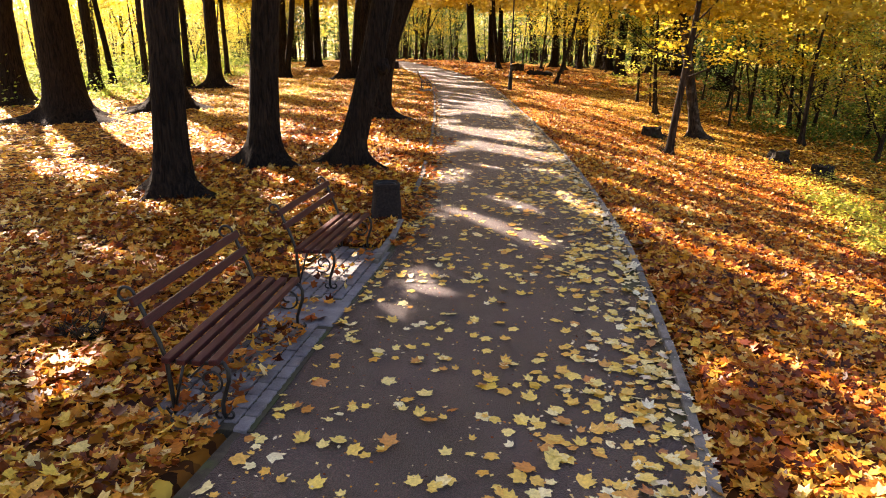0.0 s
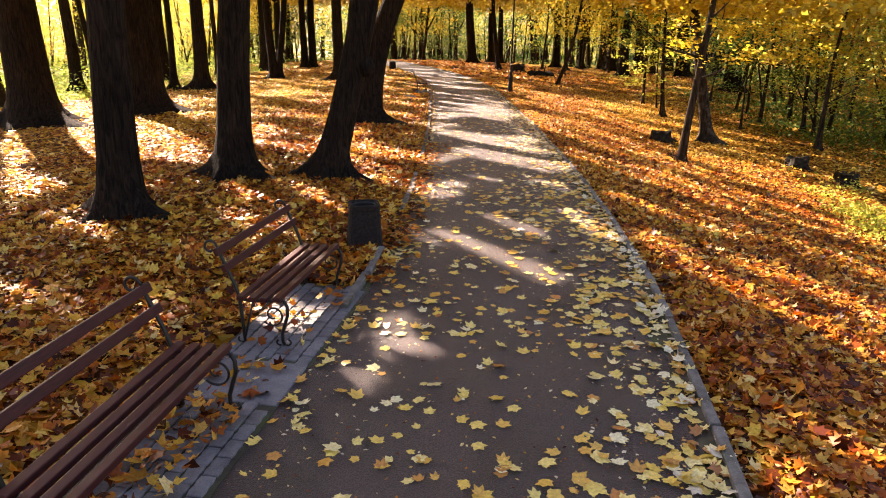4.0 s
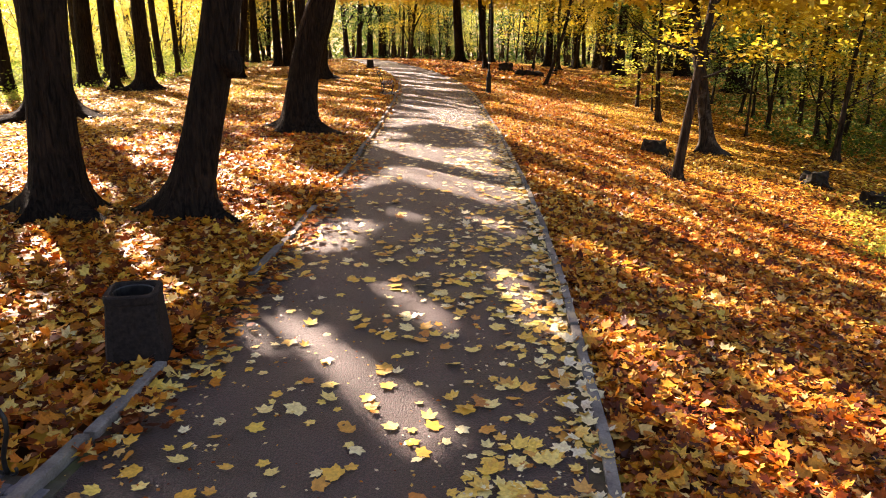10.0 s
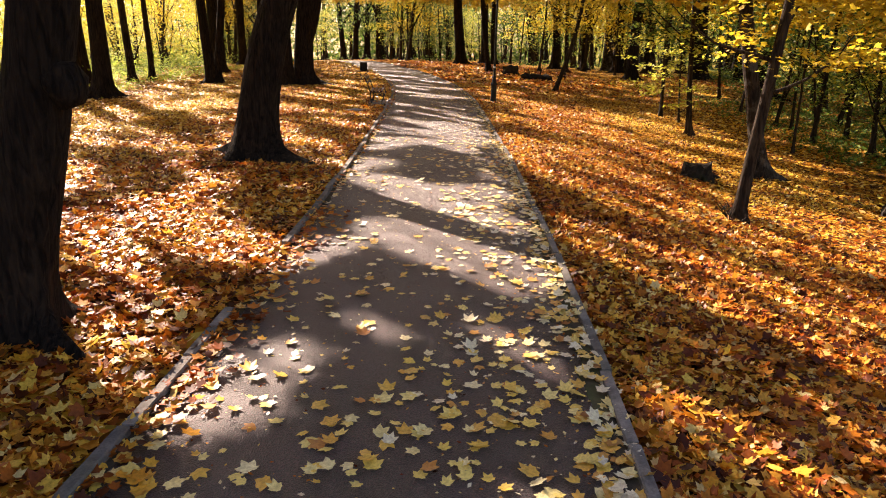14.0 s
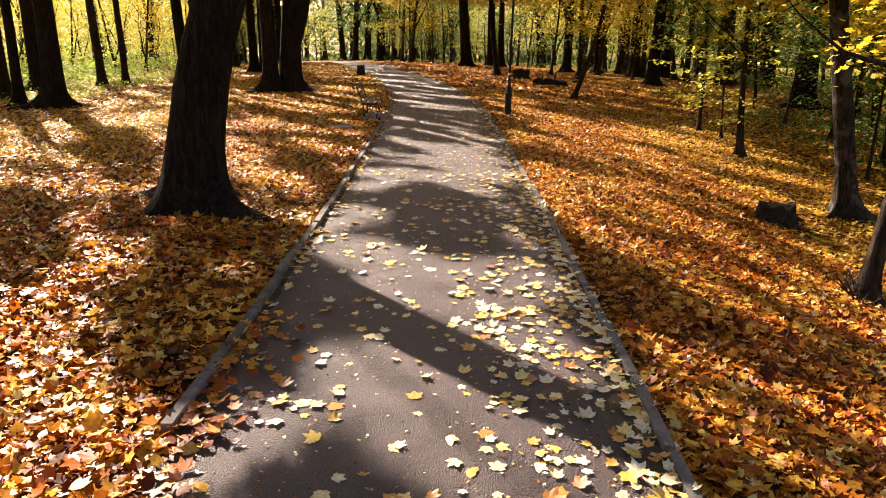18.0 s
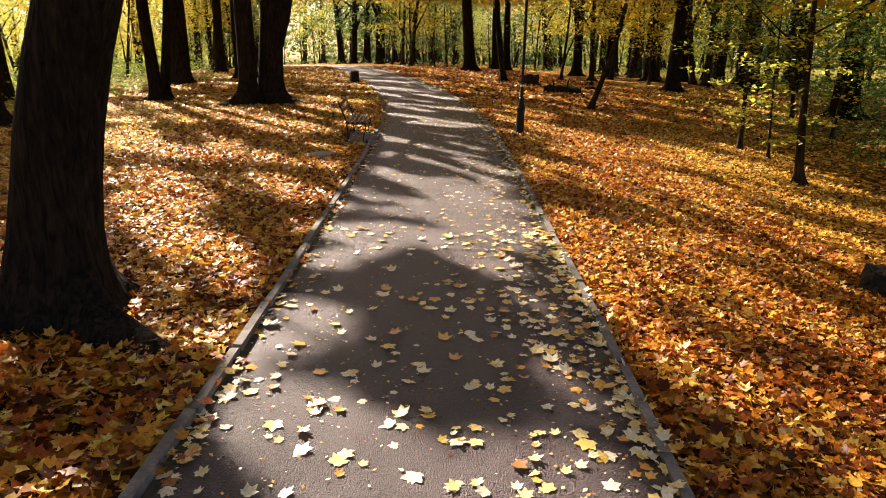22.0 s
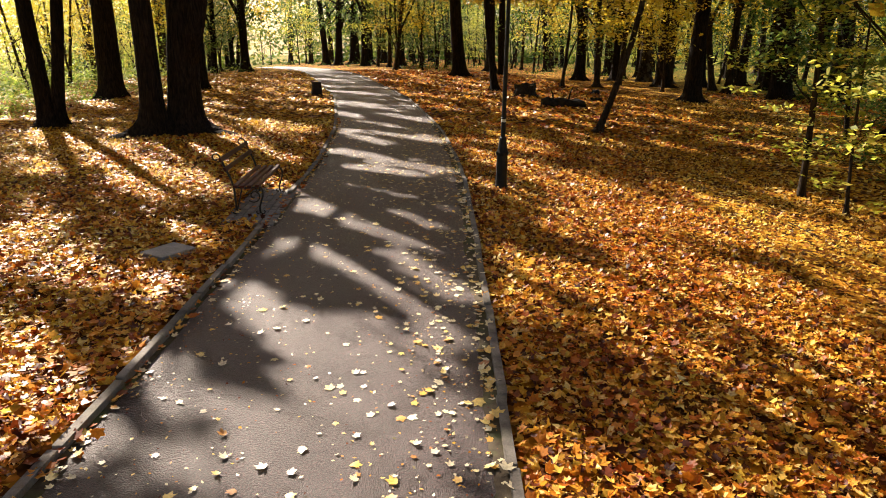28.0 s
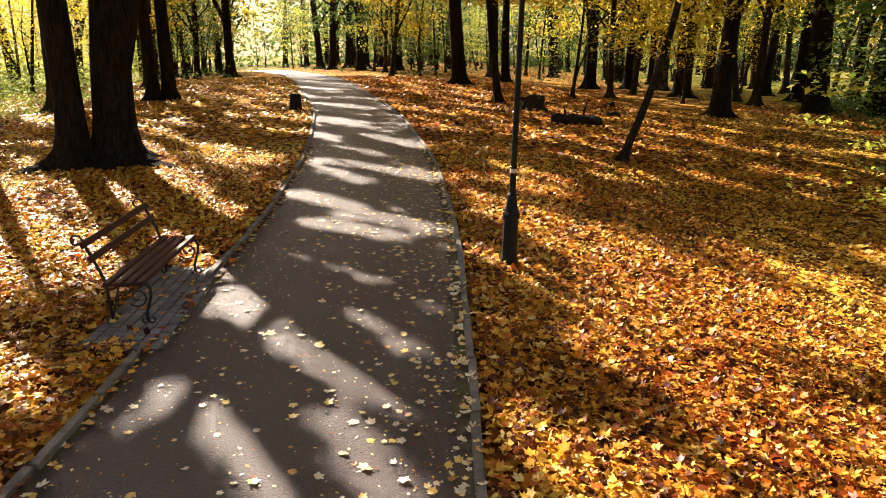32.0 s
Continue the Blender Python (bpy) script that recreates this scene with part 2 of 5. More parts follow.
def stone_material(name, lo, hi, scale=8.0, moss=0.0, rough=0.85):
    m, n, l, b = mat(name, rough, 0, 0.15)
    a = noise_tex(n, l, scale, 5)
    f = noise_tex(n, l, scale * 14, 3)
    r = ramp(n, [(0.3, lo), (0.7, hi)])
    l.new(a.outputs[0], r.inputs[0])
    k = ramp(n, [(0.3, (0.75, 0.75, 0.75)), (0.7, (1.15, 1.15, 1.15))])
    l.new(f.outputs[0], k.inputs[0])
    col = mix(n, l, 1.0, r.outputs[0], k.outputs[0], "MULTIPLY")
    info = n.new("ShaderNodeObjectInfo")
    v = ramp(n, [(0.0, (0.8, 0.8, 0.8)), (1.0, (1.15, 1.15, 1.15))])
    l.new(info.outputs["Random"], v.inputs[0])
    col = mix(n, l, 1.0, col, v.outputs[0], "MULTIPLY")
    if moss:
        g = noise_tex(n, l, 3.0, 5)
        gm = ramp(n, [(0.5, (0, 0, 0)), (0.68, (moss, moss, moss))])
        l.new(g.outputs[0], gm.inputs[0])
        col = mix(n, l, gm.outputs[0], col, (0.07, 0.10, 0.025))
    l.new(col, b.inputs["Base Color"])
    bump(n, l, b, f.outputs[0], 0.5, 0.005)
    return m


def bark_material(name, lo, hi, pale=None):
    m, n, l, b = mat(name, 0.95, 0, 0.1)
    c = n.new("ShaderNodeTexCoord")
    mp = n.new("ShaderNodeMapping")
    mp.inputs["Scale"].default_value = (1, 1, 0.16)
    l.new(c.outputs["Object"], mp.inputs[0])
    v = n.new("ShaderNodeTexNoise")
    v.inputs["Scale"].default_value, v.inputs["Detail"].default_value, v.inputs["Distortion"].default_value = 20, 6, 0.9
    l.new(mp.outputs[0], v.inputs["Vector"])
    big = noise_tex(n, l, 1.2, 4)
    r = ramp(n, [(0.36, lo), (0.66, hi)])
    l.new(v.outputs[0], r.inputs[0])
    k = ramp(n, [(0.3, (0.7, 0.7, 0.7)), (0.7, (1.25, 1.25, 1.2))])
    l.new(big.outputs[0], k.inputs[0])
    col = mix(n, l, 1.0, r.outputs[0], k.outputs[0], "MULTIPLY")
    if pale:
        pk = ramp(n, [(0.52, (0, 0, 0)), (0.62, (1, 1, 1))])
        pn = noise_tex(n, l, 2.6, 4)
        l.new(pn.outputs[0], pk.inputs[0])
        col = mix(n, l, pk.outputs[0], col, pale)
    l.new(col, b.inputs["Base Color"])
    bump(n, l, b, v.outputs[0], 1.0, 0.07)
    return m


def paint_material(name, lo, hi, rough, metal=0.0, grain=(1, 1, 1), spec=0.5):
    m, n, l, b = mat(name, rough, metal, spec)
    c = n.new("ShaderNodeTexCoord")
    mp = n.new("ShaderNodeMapping")
    mp.inputs["Scale"].default_value = grain
    l.new(c.outputs["Object"], mp.inputs[0])
    t = n.new("ShaderNodeTexNoise")
    t.inputs["Scale"].default_value, t.inputs["Detail"].default_value = 14, 5
    l.new(mp.outputs[0], t.inputs["Vector"])
    r = ramp(n, [(0.3, lo), (0.7, hi)])
    l.new(t.outputs[0], r.inputs[0])
    l.new(r.outputs[0], b.inputs["Base Color"])
    rr = ramp(n, [(0.3, (rough * 0.75,) * 3), (0.7, (min(1, rough * 1.25),) * 3)])
    l.new(t.outputs[0], rr.inputs[0])
    l.new(rr.outputs[0], b.inputs["Roughness"])
    bump(n, l, b, t.outputs[0], 0.25, 0.003)
    return m


SOIL = ground_material()
ASPHALT = asphalt_material()
KERB = stone_material("weathered concrete kerb", (0.10, 0.088, 0.082), (0.27, 0.245, 0.22), 5, 0.2)
PAVER = stone_material("grey concrete paver", (0.12, 0.11, 0.12), (0.23, 0.22, 0.23), 6, 0.1, 0.55)
JOINT = stone_material("sandy paver bedding", (0.05, 0.045, 0.035), (0.10, 0.085, 0.06), 10, 0.5)
SILT = stone_material("washed soil with moss", (0.045, 0.034, 0.024), (0.11, 0.088, 0.06), 9, 0.55)
SLAB = stone_material("pale concrete slab", (0.20, 0.19, 0.18), (0.34, 0.32, 0.31), 4, 0.0)
BIN = stone_material("dark exposed-aggregate concrete", (0.012, 0.009, 0.0085), (0.034, 0.026, 0.024), 30)
BARK = bark_material("dark furrowed bark", (0.006, 0.0045, 0.004), (0.028, 0.019, 0.014))
BARK_LIGHT = bark_material("grey-brown bark", (0.012, 0.009, 0.007), (0.050, 0.037, 0.028), (0.095, 0.083, 0.070))
BARK_THIN = bark_material("smooth brown bark", (0.014, 0.010, 0.008), (0.055, 0.040, 0.029))
STUMP_TOP = stone_material("grey sawn stump wood", (0.03, 0.024, 0.018), (0.10, 0.078, 0.06), 12)
ROTTEN = stone_material("black rotten wood", (0.007, 0.006, 0.005), (0.034, 0.026, 0.020), 9, 0.15)
SLAT = paint_material("red-brown varnished wood", (0.030, 0.0060, 0.0068), (0.080, 0.0165, 0.016), 0.42, 0, (1, 14, 14), 0.25)
IRON = paint_material("black painted cast iron", (0.012, 0.011, 0.011), (0.03, 0.028, 0.027), 0.42, 0.3)
LAMP_PAINT = paint_material("black painted lamp post steel", (0.006, 0.006, 0.007), (0.016, 0.016, 0.017), 0.5, 0.0, (1, 1, 1), 0.2)
LAMP_GLASS = paint_material("milky lamp glass", (0.7, 0.7, 0.66), (0.8, 0.8, 0.76), 0.3)
TAPE = paint_material("pale paper notice band", (0.55, 0.55, 0.5), (0.7, 0.7, 0.65), 0.7)


# ---- mesh helpers ----
def link_mesh(name, me, material, parent=None, label="", smooth=False):
    ob = new(name, me)
    if material and not me.materials:
        me.materials.append(material)
    if smooth:
        me.polygons.foreach_set("use_smooth", np.ones(len(me.polygons), bool))
    if parent:
        ob.parent = parent
    if label:
        tagged(ob, label)
    return ob


def tri_mesh(name, V, F):
    """A mesh from arrays of vertices and triangles."""
    me = bpy.data.meshes.new(name)
    V, F = np.asarray(V, np.float32), np.asarray(F, np.int32)
    me.vertices.add(len(V))
    me.vertices.foreach_set("co", V.ravel())
    me.loops.add(F.size)
    me.loops.foreach_set("vertex_index", F.ravel())
    me.polygons.add(len(F))
    me.polygons.foreach_set("loop_start", np.arange(0, F.size, 3, dtype=np.int32))
    me.update(calc_edges=True)
    me.validate()
    return me


def bm_mesh(name, bm):
    me = bpy.data.meshes.new(name)
    bm.normal_update()
    bm.to_mesh(me)
    bm.free()
    return me


def part(name, bm, material, parent, label="", smooth=False):
    return link_mesh(name, bm_mesh(name, bm), material, parent, label, smooth)


def empty(name, m, label, category, group=""):
    ob = new(name)
    ob.matrix_world = m
    ob.empty_display_size = 0.2
    return tagged(ob, label, category, group)


def box(bm, x0, x1, y0, y1, z0, z1, bevel=0.0):
    r = bmesh.ops.create_cube(bm, size=1)
    for v in r["verts"]:
        v.co = Vector(((x0 + x1) / 2 + v.co.x * (x1 - x0), (y0 + y1) / 2 + v.co.y * (y1 - y0), (z0 + z1) / 2 + v.co.z * (z1 - z0)))
    if bevel:
        edges = list({e for v in r["verts"] for e in v.link_edges})
        bmesh.ops.bevel(bm, geom=edges, offset=bevel, segments=2, affect="EDGES", profile=0.5)
    return r


def tube(bm, pts, radii, segs=10, cap=True, wob=0.0):
    """A round bar along points; radii one for each point."""
    pts = [Vector(p) for p in pts]
    rings, side = [], None
    for i, p in enumerate(pts):
        d = (pts[min(i + 1, len(pts) - 1)] - pts[max(i - 1, 0)]).normalized()
        if side is None:
            side = d.orthogonal().normalized()
        side = (side - d * side.dot(d)).normalized()
        up = d.cross(side)
        ring = []
        for k in range(segs):
            a = 2 * math.pi * k / segs
            r = radii[i] * (1 + (wob * noise.noise(p * 1.7 + Vector((math.cos(a), math.sin(a), 0)) * 1.5) if wob else 0))
            ring.append(bm.verts.new(p + (side * math.cos(a) + up * math.sin(a)) * r))
        rings.append(ring)
    for a, b in zip(rings, rings[1:]):
        for k in range(segs):
            bm.faces.new((a[k], a[(k + 1) % segs], b[(k + 1) % segs], b[k]))
    if cap:
        bm.faces.new(list(reversed(rings[0])))
        bm.faces.new(rings[-1])
    return rings


def lathe(bm, profile, segs=20):
    """A turned body from (radius, height) pairs."""
    rings = [[bm.verts.new((r * math.cos(2 * math.pi * k / segs), r * math.sin(2 * math.pi * k / segs), z)) for k in range(segs)] for r, z in profile]
    for a, b in zip(rings, rings[1:]):
        for k in range(segs):
            bm.faces.new((a[k], a[(k + 1) % segs], b[(k + 1) % segs], b[k]))
    bm.faces.new(list(reversed(rings[0])))
    bm.faces.new(rings[-1])


# ---- the lie of the land ----
def height(x, y):
    x, y = np.asarray(x, float), np.asarray(y, float)
    u = x - 1.25
    r, l = np.maximum(u - 1.7, 0), np.maximum(-1.6 - u, 0)
    z = -0.315 + 0.01745 * np.minimum(y, 68) - 0.010 * np.maximum(y - 73, 0) - 0.0336 * np.clip(u, -1.6, 1.7)
    rr, ll = 14 * np.tanh(r / 14), 30 * np.tanh(l / 30)
    z = z + rr * (-0.295 + 0.00446 * np.clip(y, 0, 54)) - 0.00096 * rr * rr
    z = z - 0.15 * np.exp(-((x - 7.6) / 2.6) ** 2 - ((y - 23.5) / 5.0) ** 2)
    return z + 0.0234 * ll - 0.0026 * ll * ll


def hz(x, y):
    return float(height(x, y))


CENTRE_Y = [-40, -4, 3.8, 6.2, 8.8, 13, 17.4, 23, 30, 34, 38, 43.5, 47, 53, 60.4, 69.4, 80, 100, 160]
CENTRE_X = [-12, -1.9, 0.14, 0.52, 0.91, 1.18, 1.30, 1.33, 1.25, 1.17, 1.04, 0.56, 0.02, -1.0, -2.95, -5.4, -8.6, -16, -45]
_ys = np.arange(-40, 160.1, 0.25)
_xs = np.interp(_ys, CENTRE_Y, CENTRE_X)
_k = np.exp(-np.linspace(-2, 2, 17) ** 2)
_xs = np.convolve(np.pad(_xs, 8, mode="edge"), _k / _k.sum(), mode="valid")
HALF = 1.57


def centre(y):
    return np.interp(y, _ys, _xs)


def half_left(y):
    return HALF + 0.12 * np.clip((8 - np.asarray(y, float)) / 4, 0, 1)


def soften(x, y, amount):
    """Small humps of the litter."""
    return amount * np.sin(1.9 * x + 0.7 * np.sin(1.3 * y)) * np.sin(2.3 * y + 0.9 * np.sin(1.1 * x))


def grid_mesh(name, X, Y, Z):
    n, m = X.shape
    V = np.stack([X, Y, Z], -1).reshape(-1, 3)
    i = np.arange(n * m).reshape(n, m)
    a, b, c, d = i[:-1, :-1].ravel(), i[:-1, 1:].ravel(), i[1:, 1:].ravel(), i[1:, :-1].ravel()
    return tri_mesh(name, V, np.concatenate([np.stack([a, b, c], 1), np.stack([a, c, d], 1)]))


def build_ground():
    rows = np.concatenate([[-400, -200, -80, -40], np.arange(-20, 2, 2.0), np.arange(2, 48, 0.3), np.arange(48, 90, 1.0), [92, 96, 104, 115, 130, 160, 200, 300, 500]])
    right = np.concatenate([[1.585, 1.66], np.arange(1.9, 8, 0.3), np.arange(8, 20, 0.7), [21, 23, 26, 30, 36, 45, 60, 90, 150, 300, 500]])
    left = -right[::-1]
    U = np.concatenate([left, right])
    Y, UU = np.meshgrid(rows, U, indexing="ij")
    lim = half_left(Y) - HALF
    X = centre(Y) + UU - np.where(UU < 0, lim, 0)
    Z = height(X, Y) + 0.012 + soften(X, Y, 0.018) * (np.abs(UU) > 1.8) - 0.07 * np.clip((2.0 - UU) / 0.3, 0, 1) * (UU > 1.6)
    Z = np.where(np.abs(UU) < 1.6, height(X, Y) - 0.16, Z)
    dip = (UU < -1.6) & (UU > -2.8) & (((Y > 4.0) & (Y < 9.1)) | ((Y > 32.7) & (Y < 35.7)))
    Z = Z - 0.06 * dip
    ob = link_mesh("ground", grid_mesh("ground", X, Y, Z), SOIL, smooth=True)
    tagged(ob, "gently sloping park ground under a carpet of fallen leaves", "ground", kind="structure")
    rows = np.concatenate([np.arange(-24, 2, 1.0), np.arange(2, 48, 0.25), np.arange(48, 110, 1.0)])
    U = np.linspace(-1, 1, 15)
    Y, T = np.meshgrid(rows, U, indexing="ij")
    X = centre(Y) + np.where(T < 0, T * half_left(Y), T * HALF)
    Z = height(X, Y) - 0.02 + 0.012 * (1 - T * T) + soften(X * 0.8, Y * 0.8, 0.004)
    ob = link_mesh("path", grid_mesh("path", X, Y, Z), ASPHALT, smooth=True)
    return tagged(ob, "worn asphalt footpath with scattered yellow maple leaves", "path", kind="structure")


PATH = build_ground()


def path_z(x, y):
    return hz(x, y) - 0.02 + 0.012 * (1 - min(1, abs((x - float(centre(y))) / HALF)) ** 2)


# ---- kerbs: one stone after another along both sides ----
def build_kerbs():
    rng = random.Random(5)
    meshes = []
    for k in range(4):
        bm = bmesh.new()
        box(bm, -0.04, 0.04, -0.49, 0.49, -0.2, 0, 0.009)
        for v in bm.verts:
            v.co += Vector((rng.uniform(-1, 1), rng.uniform(-1, 1), rng.uniform(-1, 1))) * 0.003
        meshes.append(bm_mesh("kerb_stone", bm))
        meshes[-1].materials.append(KERB)
    for side, name in ((-1, "kerb_left"), (1, "kerb_right")):
        row = empty(name, pose(0, 0, 0), "row of weathered concrete kerb stones along the path", "kerb")
        row["kind"] = "structure"
        y = -6.0
        while y < 84:
            step = 1.0
            ya, yb = y, y + step
            off = (lambda q: float(centre(q)) + (-float(half_left(q)) - 0.035 if side < 0 else HALF + 0.035))
            xa, xb = off(ya), off(yb)
            ln = math.hypot(xb - xa, yb - ya)
            mx, my = (xa + xb) / 2, (ya + yb) / 2
            gone = side < 0 and (3.0 < my < 7.4 or 33.0 < my < 35.4)
            if not gone:
                ob = new("kerb_stone", rng.choice(meshes))
                ob.parent = row
                dz = hz(xb, yb) - hz(xa, ya)
                if side < 0 and (10.4 < my < 12.2 or 14.8 < my < 16.8):
                    y += step
                    continue
                proud = (0.035 if side > 0 else 0.05) + rng.uniform(-0.012, 0.01) - (0.062 if side < 0 and my < 7.6 else 0)
                ob.matrix_world = pose(mx + rng.uniform(-0.01, 0.01), my, hz(mx, my) + proud, math.degrees(math.atan2(dz, ln)), rng.uniform(-4, 4), math.degrees(math.atan2(yb - ya, xb - xa)) - 90 + rng.uniform(-0.7, 0.7)) @ Matrix.Diagonal((1, ln * 0.99, 1, 1))
            y += step


build_kerbs()


# ---- benches with their paved pads ----
def scroll(cx, cz, r0, r1, a0, a1, n=14):
    """Points of a spiral in the y-z plane."""
    return [(0, cx + (r0 + (r1 - r0) * i / n) * math.cos(radians(a0 + (a1 - a0) * i / n)), cz + (r0 + (r1 - r0) * i / n) * math.sin(radians(a0 + (a1 - a0) * i / n))) for i in range(n + 1)]


def bar(bm, pts, x, r):
    tube(bm, [(x, p[1], p[2]) for p in pts], [r] * len(pts), 6)


def build_bench(m, label):
    """Front towards -y, length along x."""
    bench = empty("park_bench", m, label, "bench", "park benches by the path")
    half = 0.755
    for sx in (-half, half):
        bm = bmesh.new()
        # back post, rising from the rear foot and leaning back, with a curl at its top
        bar(bm, [(0, 0.155, 0.02), (0, 0.165, 0.2), (0, 0.18, 0.42), (0, 0.22, 0.55), (0, 0.31, 0.76), (0, 0.350, 0.86)], sx, 0.016)
        bar(bm, scroll(0.415, 0.855, 0.066, 0.030, 180, -150, 16), sx, 0.011)
        # seat rail
        bar(bm, [(0, 0.185, 0.41), (0, 0.05, 0.405), (0, -0.10, 0.41), (0, -0.215, 0.425)], sx, 0.015)
        # front leg: an S with a curled foot
        bar(bm, [(0, -0.215, 0.425), (0, -0.245, 0.37), (0, -0.245, 0.29), (0, -0.215, 0.2), (0, -0.19, 0.12), (0, -0.19, 0.05), (0, -0.205, 0.014)], sx, 0.015)
        bar(bm, scroll(-0.235, 0.045, 0.034, 0.022, -60, -250, 9), sx, 0.010)
        bar(bm, scroll(-0.16, 0.04, 0.03, 0.02, 240, 420, 9), sx, 0.009)
        # large curl under the seat
        bar(bm, scroll(-0.115, 0.285, 0.105, 0.028, -40, -470, 26), sx, 0.009)
        # rear foot curl and stay
        bar(bm, scroll(0.19, 0.04, 0.036, 0.022, 200, 400, 9), sx, 0.010)
        bar(bm, [(0, 0.06, 0.40), (0, 0.10, 0.25), (0, 0.15, 0.06)], sx, 0.010)
        part("side_frame", bm, IRON, bench, "black cast-iron side frame with scrolls", smooth=True)
    for k, (y, z) in enumerate(((0.15, 0.436), (0.045, 0.432), (-0.06, 0.436), (-0.175, 0.447))):
        bm = bmesh.new()
        box(bm, -0.82, 0.82, -0.031, 0.031, -0.021, 0.021, 0.007)
        s = part("seat_slat", bm, SLAT, bench)
        s.matrix_local = pose(0, y, z, -5 if k == 3 else 2)
    for y, z in ((0.275, 0.69), (0.335, 0.83)):
        bm = bmesh.new()
        box(bm, -0.82, 0.82, -0.018, 0.018, -0.033, 0.033, 0.007)
        s = part("back_slat", bm, SLAT, bench)
        s.matrix_local = pose(0, y, z, -22)
    bm = bmesh.new()
    tube(bm, [(-half, 0.02, 0.30), (half, 0.02, 0.30)], [0.008, 0.008], 6)
    part("tie_rod", bm, IRON, bench)
    return bench


def ground_pose(x, y, rz, lift=0.0):
    e = 0.4
    nx, ny = (hz(x - e, y) - hz(x + e, y)) / (2 * e), (hz(x, y - e) - hz(x, y + e)) / (2 * e)
    up = Vector((nx, ny, 1)).normalized()
    ahead = Vector((math.cos(radians(rz)), math.sin(radians(rz)), 0))
    ahead = (ahead - up * ahead.dot(up)).normalized()
    return Matrix.Translation((x, y, hz(x, y) + lift)) @ Matrix((ahead, up.cross(ahead), up)).transposed().to_4x4()


build_bench(ground_pose(-1.67, 5.29, 82.5, 0.0) @ Matrix.Diagonal((1.07, 1.07, 1.07, 1)), "red-brown slatted bench on a leaf-strewn paved pad")
build_bench(ground_pose(-1.29, 7.92, 80.5, 0.0), "red-brown slatted bench with sunlit slats beside the bin")
build_bench(ground_pose(-0.86, 34.36, 92.5, 0.0) @ Matrix.Diagonal((1.06, 1.06, 1.06, 1)), "red-brown slatted bench on a grey brick pad, alone beside the path")


def build_pad(m, nx, ny, label, seed, keep=1.0):
    """A small pad of staggered grey pavers; x along the path, y across it."""
    rng = random.Random(seed)
    pad = empty("paved_pad", m, label, "paving")
    pad["kind"] = "structure"
    w, d = 0.20, 0.115
    bm = bmesh.new()
    box(bm, -nx * w / 2 - 0.03, nx * w / 2 + 0.03, -ny * d / 2 - 0.03, ny * d / 2 + 0.03, -0.16, -0.016, 0.004)
    part("bedding", bm, JOINT, pad, "dark sandy bedding")
    metas = []
    for k in range(3):
        bm = bmesh.new()
        # a paver with wavy long sides
        prof = [(-0.5, -0.42), (-0.25, -0.5), (0.0, -0.42), (0.25, -0.5), (0.5, -0.42), (0.5, 0.42), (0.25, 0.5), (0.0, 0.42), (-0.25, 0.5), (-0.5, 0.42)]
        lo = [bm.verts.new((px * (w - 0.008), py * (d - 0.006), -0.06)) for px, py in prof]
        mid = [bm.verts.new((px * (w - 0.008), py * (d - 0.006), -0.005)) for px, py in prof]
        hi = [bm.verts.new((px * (w - 0.02), py * (d - 0.018), rng.uniform(-0.001, 0.001))) for px, py in prof]
        for a, b in ((lo, mid), (mid, hi)):
            for i in range(10):
                bm.faces.new((a[i], a[(i + 1) % 10], b[(i + 1) % 10], b[i]))
        bm.faces.new(hi)
        me = bm_mesh("paver", bm)
        me.materials.append(PAVER)
        metas.append(me)
    for j in range(ny):
        for i in range(nx):
            if rng.random() > keep:
                continue
            ob = new("paver", rng.choice(metas))
            ob.parent = pad
            ob.matrix_local = pose((i - (nx - 1) / 2 + (0.25 if j % 2 else -0.25)) * w, (j - (ny - 1) / 2) * d, rng.uniform(-0.006, 0.003), rng.uniform(-1, 1), rng.uniform(-1, 1), rng.uniform(-1.5, 1.5))
    return pad


build_pad(ground_pose(-1.62, 5.3, 81, 0.008), 9, 7, "grey paver pad under a bench, strewn with leaves", 1)
build_pad(ground_pose(-1.2, 7.75, 80.5, 0.008), 9, 7, "sunlit grey paver pad under a bench beside the path", 2)
build_pad(ground_pose(-0.74, 34.2, 93, 0.008), 12, 7, "grey brick pad with mossy edges under a bench", 3)


def build_landing():
    """Smooth concrete between the two pads."""
    bm = bmesh.new()
    box(bm, -0.33, 0.33, -0.36, 0.36, -0.12, 0, 0.012)
    ob = new("concrete_slab")
    ob.matrix_world = ground_pose(-1.36, 6.53, 81, 0.005)
    tagged(ob, "smooth grey concrete slab between two paved pads", "slab", kind="structure")
    part("slab_body", bm, PAVER, ob)


build_landing()


